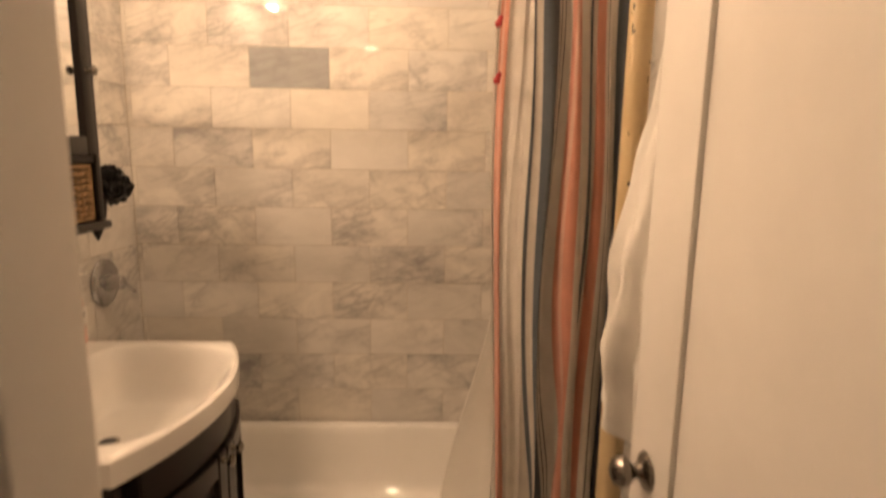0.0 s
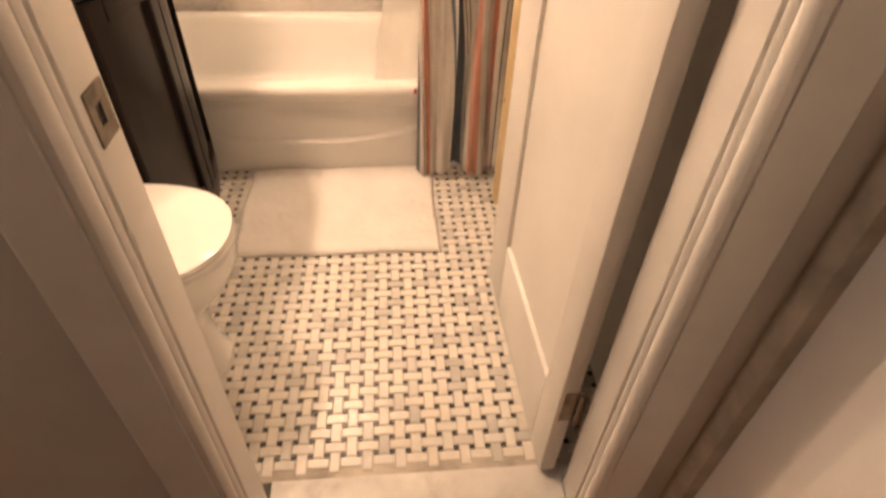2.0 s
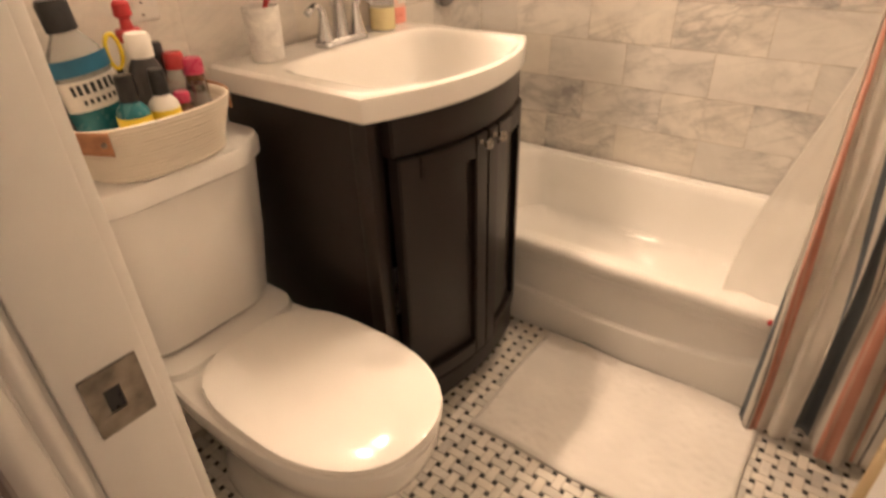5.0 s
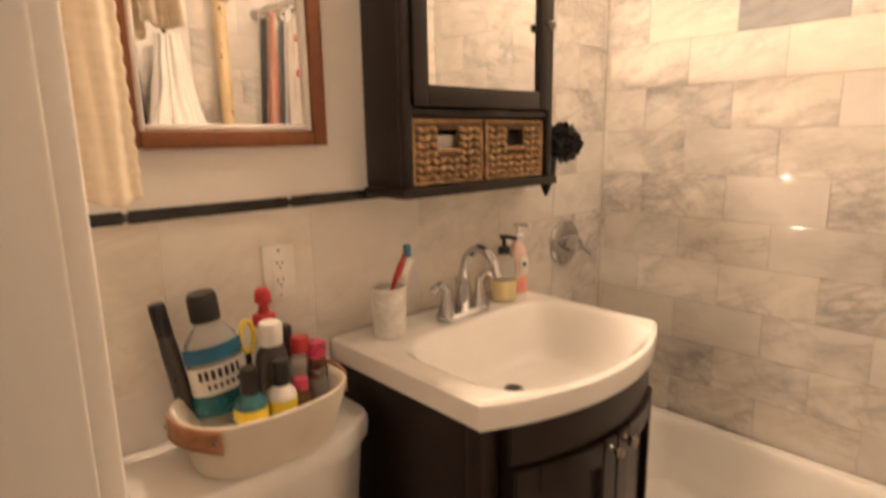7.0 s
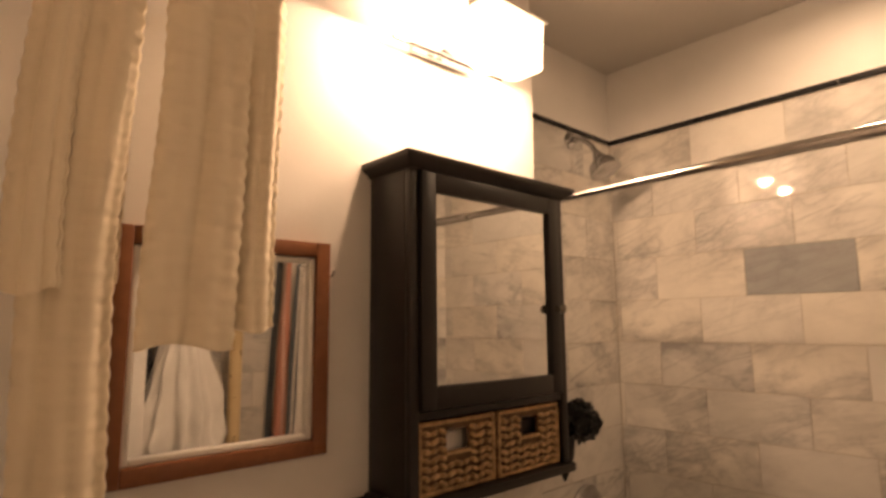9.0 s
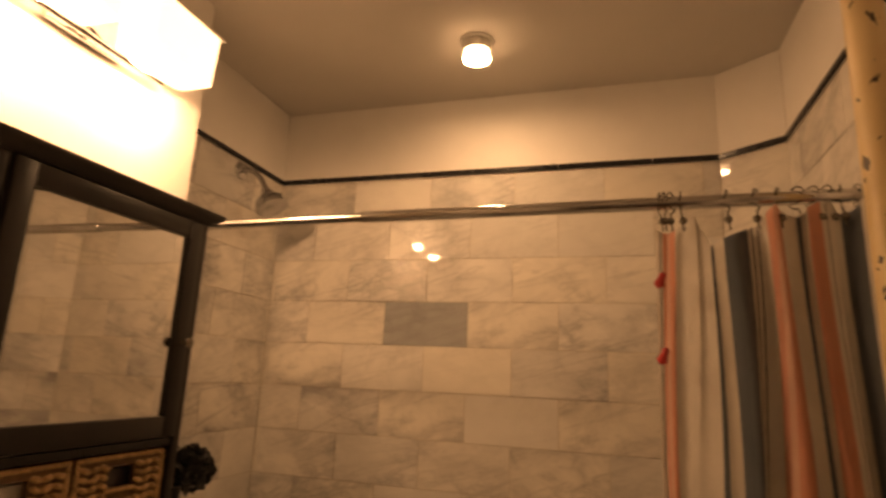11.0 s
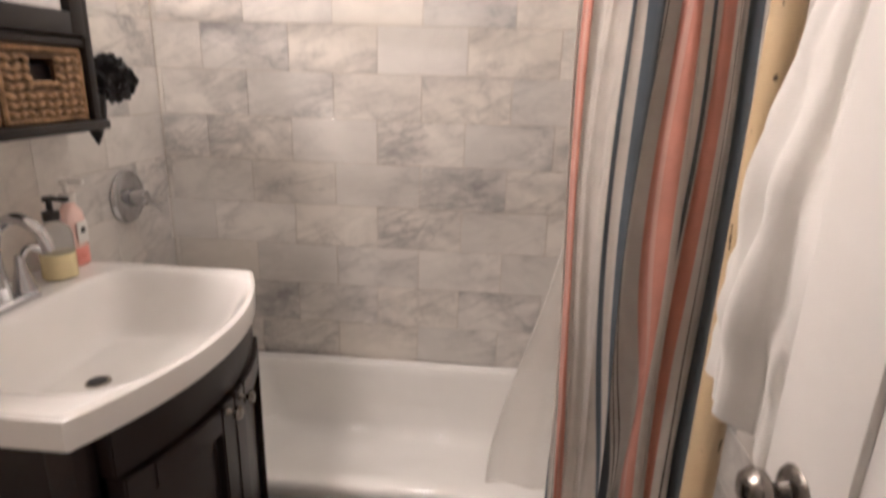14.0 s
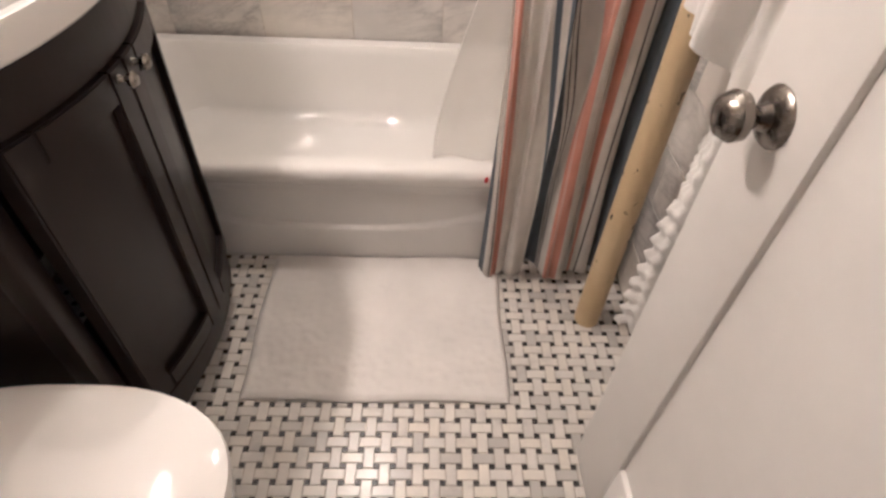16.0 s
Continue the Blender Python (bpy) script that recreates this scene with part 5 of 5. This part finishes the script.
mw, mm_ = bottle("mouthwash_bottle", 0.240, 0.736, 0.049, 0.226, CLEARMAT, BLACKPLASTIC, "clear mouthwash bottle with black cap and blue label", 0.52, 0.050, (6, 0), 0.76, WHITEPL, (0.42, 0.66), 0.66)
def on_bottle(u0, u1, z0, z1, r=0.0525, flat=0.66):
    def at(u, v):
        a = u0 + (u1 - u0) * u
        return mm_ @ Vector((flat * r * math.cos(a), r * math.sin(a), z0 + (z1 - z0) * v))
    return sheet(14, 2, at)
part("upper_label", on_bottle(-1.5, 1.5, 0.158, 0.186), BLUE, mw, "blue label band")
part("lower_label", on_bottle(-1.6, 1.6, 0.055, 0.097), TEAL, mw, "teal label band")
for i in range(7):
    a0 = -0.85 + i * 0.22
    part("lettering", on_bottle(a0, a0 + 0.13, 0.126, 0.144, 0.0535), GREYBAR, mw)
for i in range(6):
    a0 = -0.6 + i * 0.2
    part("lettering", on_bottle(a0, a0 + 0.11, 0.108, 0.117, 0.0535), GREYBAR, mw)
bottle("slim_bottle", 0.228, 0.674, 0.015, 0.205, GREYPL, BLACKPLASTIC, "slim dark tube leaning in the basket", 0.95, 0.06, (8, -4), 0.9)
pb, _ = bottle("lotion_bottle", 0.225, 0.835, 0.030, 0.185, WHITEPL, RED, "white lotion bottle with a red pump top", 0.75, 0.022, (0, 0))
part("pump", lathe(bmesh.new(), (0.237, by + 0.055 * 0.92, bz + 0.220), (0, 0, 1), [(0, 0.012), (0.018, 0.009), (0.024, 0.016), (0.044, 0.015), (0.05, 0.010)], 16), RED, pb)
bottle("shampoo_bottle", 0.285, 0.812, 0.030, 0.168, GREYPL, WHITEPL, "charcoal travel bottle with a white cap", 0.72, 0.042, (0, 2), 0.82)
bottle("travel_bottle", 0.345, 0.735, 0.028, 0.116, TEAL, BLACKPLASTIC, "small teal travel bottle with black cap and yellow label", 0.56, 0.044, (0, 2), 0.80, YELLOW, (0.60, 0.79))
bottle("travel_bottle", 0.347, 0.796, 0.026, 0.114, WHITEPL, BLACKPLASTIC, "small white travel bottle with black cap and yellow label", 0.56, 0.044, (0, 2), 0.80, YELLOW, (0.60, 0.79))
bottle("dark_bottle", 0.245, 0.858, 0.018, 0.150, GREYPL, BLACKPLASTIC, "small black bottle standing in the basket", 0.9, 0.030, (-2, 0))
bottle("clear_bottle", 0.278, 0.876, 0.022, 0.132, CLEARMAT, RED, "clear bottle with a red cap", 0.85, 0.030, (-2, 0))
bottle("clear_bottle", 0.290, 0.906, 0.022, 0.118, AMBER, PINK, "brown tinted bottle with a pink cap", 0.95, 0.030, (-2, 0))
bottle("small_jar", 0.335, 0.845, 0.020, 0.085, AMBER, PINK, "small amber bottle with a pink cap", 0.7, 0.020, (0, 0))
bottle("small_jar", 0.325, 0.890, 0.020, 0.095, CLEARMAT, NICKEL, "small clear jar with a golden lid", 0.8, 0.014, (0, 0))
scz = bz + 0.200
sc = thing("scissors", (0.262, 0.770, bz + 0.10), "yellow and black scissors standing in the basket", "scissors")
loop = [(0.262, 0.780 + 0.013 * math.cos(a), scz - 0.008 + 0.030 * math.sin(a)) for a in (k * math.tau / 20 for k in range(21))]
part("handle", tube(bmesh.new(), loop, 0.0038, 8), YELLOW, sc)
part("blade", cube(0.259, 0.262, 0.774, 0.786, bz + 0.04, scz - 0.038), CHROME, sc)

# ---- outlet
ou = thing("wall_outlet", (XL, 0.900, 1.098), "white double wall outlet set in cream marble tile", "outlet")
OY, OZ = 0.900, 1.098
part("cover_plate", cube(XL + 0.0002, XL + 0.006, OY - 0.036, OY + 0.036, OZ - 0.059, OZ + 0.059, 0.003), WHITEPL, ou)
fp = part("face", cube(XL + 0.0061, XL + 0.0085, OY - 0.0175, OY + 0.0175, OZ - 0.034, OZ + 0.034, 0.001), WHITEPL, ou)
for dz in (-0.018, 0.018):
    for dy in (-0.006, 0.006):
        part("slot", cube(XL + 0.0084, XL + 0.0090, OY + dy - 0.0011, OY + dy + 0.0011, OZ + dz, OZ + dz + 0.008), BLACKPLASTIC, fp)
    part("slot", lathe(bmesh.new(), (XL + 0.0084, OY, OZ + dz - 0.007), (1, 0, 0), [(0, 0.0024), (0.0007, 0.0024)], 10), BLACKPLASTIC, fp)
for dz in (-0.048, 0.048):
    part("screw", lathe(bmesh.new(), (XL + 0.006, OY, OZ + dz), (1, 0, 0), [(0, 0.003), (0.001, 0.0025)], 10), NICKEL, ou)

# ---- shower fittings
va = thing("shower_valve", (0.001, 2.142, 0.970), "round chrome shower valve with a lever on marble", "shower valve")
part("escutcheon", lathe(bmesh.new(), (0.0012, 2.142, 0.970), (1, 0, 0), [(0, 0.086), (0.006, 0.086), (0.012, 0.080), (0.018, 0.050), (0.020, 0.03)], 40), VALVECHROME, va)
part("hub", lathe(bmesh.new(), (0.020, 2.142, 0.970), (1, 0, 0), [(0, 0.030), (0.03, 0.026), (0.05, 0.024), (0.056, 0.016)], 24), VALVECHROME, va)
part("lever", tube(bmesh.new(), curve_pts([(0.065, 2.142, 0.970), (0.075, 2.167, 0.950), (0.08, 2.202, 0.925)], 5), 0.008, 10), VALVECHROME, va)
sh = thing("wall_shower", (0.001, 2.13, 2.26), "chrome shower head on a bent wall arm", "shower head")
part("flange", lathe(bmesh.new(), (0.0012, 2.13, 2.272), (1, 0, 0), [(0, 0.032), (0.006, 0.030), (0.014, 0.014)], 24), VALVECHROME, sh)
part("arm", tube(bmesh.new(), curve_pts([(0.01, 2.13, 2.272), (0.05, 2.13, 2.268), (0.09, 2.13, 2.235), (0.115, 2.13, 2.19)], 6), 0.0095, 12), VALVECHROME, sh)
part("head", lathe(bmesh.new(), (0.113, 2.13, 2.194), (0.45, 0.0, -0.89), [(0, 0.014), (0.012, 0.022), (0.024, 0.024), (0.040, 0.046), (0.062, 0.056), (0.074, 0.056), (0.076, 0.046)], 28), VALVECHROME, sh)
part("collar", lathe(bmesh.new(), (0.110, 2.13, 2.200), (0.45, 0.0, -0.89), [(0, 0.014), (0.012, 0.014)], 16), VALVECHROME, sh)


# ---- black pencil trim, in pieces with light joints
def trim_run(name, a, b, z, n_out=0.010, h=0.020, first=0.2):
    a, b = Vector((*a, 0)), Vector((*b, 0))
    d = (b - a).normalized()
    n = Vector((d.y, -d.x, 0))
    L = (b - a).length
    bed = structure(name, slab(a.xy + d.xy * 0.001, b.xy - d.xy * 0.001, z + 0.002, z + h - 0.002, n_out - 0.005, 0.006), GROUT_LIGHT)
    s, k = 0.0, first
    while s < L - 0.004:
        e = min(L, k)
        p, q = a + d * (s + 0.0008), a + d * (e - 0.0008)
        bm = slab(p.xy, q.xy, z, z + h, n_out, 0.0)
        bmesh.ops.bevel(bm, geom=[ed for ed in bm.edges if abs(ed.verts[0].co.z - ed.verts[1].co.z) < 1e-6 and ed.calc_length() > 0.01], offset=0.004, segments=2, affect="EDGES")
        part("trim_piece", bm, TRIM_BLACK, bed)
        s, k = e, k + 0.3065


trim_run("trim_back", (0.0, YB), (XC, YB), ZTRIM + 0.001, first=0.17)
trim_run("trim_alcove_left", (0.0, YS + 0.003), (0.0, YB), ZTRIM + 0.001)
trim_run("trim_corner", (XC, YB), (XR, YC), ZTRIM + 0.001, first=0.4)
trim_run("trim_right", (XR, YC), (XR, 1.34), ZTRIM + 0.001)
trim_run("trim_left", (XL, YF), (XL, YS), ZW, 0.014, 0.022, first=0.22)

# ---- wall tiles, one object each
tile_cache = {}


def tile_mesh(w, h, t, mat, bev=0.0013):
    key = (round(w, 4), round(h, 4), round(t, 4), mat.name)
    if key not in tile_cache:
        i = bev
        vs = [(-w / 2, 0, -h / 2), (w / 2, 0, -h / 2), (w / 2, 0, h / 2), (-w / 2, 0, h / 2),
              (-w / 2, -t + i * 0.5, -h / 2), (w / 2, -t + i * 0.5, -h / 2), (w / 2, -t + i * 0.5, h / 2), (-w / 2, -t + i * 0.5, h / 2),
              (-w / 2 + i, -t, -h / 2 + i), (w / 2 - i, -t, -h / 2 + i), (w / 2 - i, -t, h / 2 - i), (-w / 2 + i, -t, h / 2 - i)]
        fs = [(8, 9, 10, 11), (0, 1, 5, 4), (1, 2, 6, 5), (2, 3, 7, 6), (3, 0, 4, 7), (4, 5, 9, 8), (5, 6, 10, 9), (6, 7, 11, 10), (7, 4, 8, 11)]
        me = bpy.data.meshes.new("tile")
        me.from_pydata(vs, [], fs)
        me.materials.append(mat)
        tile_cache[key] = me
    return tile_cache[key]


def tiled(wall, a, b, z0, z1, phases, mat, rnd, tw=TW, th=TH, special=None, joint=0.0018):
    """Courses of tile along the line a to b of the plan; the face stands on the line."""
    a, b = Vector((*a, 0)), Vector((*b, 0))
    d = (b - a).normalized()
    L = (b - a).length
    ang = math.atan2(d.y, d.x)
    course, z = 0, z0
    while z < z1 - 0.012:
        top_ = min(z1, z + th)
        s = phases[course % len(phases)] - tw
        while s < L:
            u0, u1 = max(0, s), min(L, s + tw)
            if u1 - u0 > 0.012:
                m = special(course, (u0 + u1) / 2) if special else None
                me = tile_mesh(u1 - u0 - joint, top_ - z - joint, 0.008, m or mat)
                ob = new("tile", me)
                p = a + d * (u0 + u1) / 2
                off = rnd.uniform(-0.0005, 0.0005)
                nrm = Vector((-d.y, d.x, 0))
                ob.matrix_basis = Matrix.Translation(p + nrm * (0.008 + off) + Vector((0, 0, (z + top_) / 2))) @ Matrix.Rotation(ang, 4, "Z")
                ob.parent = wall
            s += tw
        z = top_
        course += 1


rnd = random.Random(11)
tiled(wall_back, (0, YB), (XC, YB), ZT, ZTRIM, (0.017, 0.170), MARBLE, rnd, special=lambda c, u: MARBLE_DARK if c == 9 and 0.47 < u < 0.79 else None)
tiled(wall_alcove, (0, YS), (0, YB), ZT, ZTRIM, (0.20, 0.06), MARBLE, rnd)
tiled(wall_corner, (XC, YB), (XR, YC), ZT, ZTRIM, (0.0, 0.10), MARBLE, rnd)
tiled(wall_right, (XR, YC), (XR, 1.34), 0.0, ZTRIM, (0.1, 0.25), MARBLE, rnd)
tiled(wall_left, (XL, YF), (XL, YS), 0.0, ZW, (0.12, 0.27), MARBLE_WAINSCOT, rnd, 0.3065, 0.308, joint=0.0010)

# ---- basket-weave floor: the pieces nearest the doorway singly, the rest joined
P, GAP = 0.0365, 0.0022
LW2, SW2 = 0.0485, 0.0245
FX0, FY0 = 1.171 - P / 2, 1.018 - P / 2


def piece(w, h, t=0.0035, i=0.0012):
    vs = [(x * w / 2, y * h / 2, 0) for x, y in ((-1, -1), (1, -1), (1, 1), (-1, 1))]
    vs += [(x * w / 2, y * h / 2, t - i) for x, y in ((-1, -1), (1, -1), (1, 1), (-1, 1))]
    vs += [(x * (w / 2 - i), y * (h / 2 - i), t) for x, y in ((-1, -1), (1, -1), (1, 1), (-1, 1))]
    fs = [(8, 9, 10, 11)] + [(k, (k + 1) % 4, 4 + (k + 1) % 4, 4 + k) for k in range(4)] + [(4 + k, 4 + (k + 1) % 4, 8 + (k + 1) % 4, 8 + k) for k in range(4)]
    return vs, fs


long_v, fs_ = piece(LW2 - GAP, SW2 - GAP)
turn_v = [(y, x, z) for x, y, z in long_v]
dot_v, _ = piece(0.0122, 0.0122, 0.0030)
meshes = {}
for nm, vs, mt in (("floor_tile", long_v, FLOOR_TILE), ("floor_tile_turned", turn_v, FLOOR_TILE), ("floor_dot", dot_v, DOT)):
    me = bpy.data.meshes.new(nm)
    me.from_pydata(vs, [], fs_ if nm != "floor_tile_turned" else [f[::-1] for f in fs_])
    me.materials.append(mt)
    meshes[nm] = me
joined = {"tiles": ([], []), "dots": ([], [])}


def spread(kind, vs, x, y, flip=False):
    V, F = joined[kind]
    o = len(V)
    V.extend((vx + x, vy + y, vz - 0.0035) for vx, vy, vz in vs)
    F.extend(tuple(o + k for k in (f[::-1] if flip else f)) for f in fs_)


single = [0, 0]
i0, i1 = int((XL - FX0) / P) - 1, int((XR - FX0) / P) + 1
j0, j1 = int((0.455 - FY0) / P) - 1, int((1.66 - FY0) / P) + 1
for i in range(i0, i1 + 1):
    for j in range(j0, j1 + 1):
        x, y = FX0 + i * P, FY0 + j * P
        if not (XL + 0.03 < x < XR - 0.02 and 0.472 < y < 1.66):
            continue
        flat = (i + j) % 2 == 0
        near = 0.98 < x < 1.54 and 0.47 < y < 1.18
        if near and single[0] < 300:
            ob = new("floor_tile", meshes["floor_tile" if flat else "floor_tile_turned"])
            ob.location = (x, y, -0.0035 + random.uniform(-0.0002, 0.0002))
            ob.parent = floor
            single[0] += 1
        else:
            spread("tiles", long_v if flat else turn_v, x, y, not flat)
        dx, dy = x + P / 2, y + P / 2
        if near and single[1] < 300:
            ob = new("floor_dot", meshes["floor_dot"])
            ob.location = (dx, dy, -0.0035)
            ob.parent = floor
            single[1] += 1
        else:
            spread("dots", dot_v, dx, dy)
for key, nm, mt, lab in (("tiles", "floor_mosaic", FLOOR_STUFF, "small marble basket-weave mosaic tiles"), ("dots", "floor_mosaic_dots", DOT, "small black stone mosaic dots")):
    me = bpy.data.meshes.new(nm)
    me.from_pydata(joined[key][0], [], joined[key][1])
    me.materials.append(mt)
    tagged(new(nm, me), lab, "floor tiles", kind="stuff")
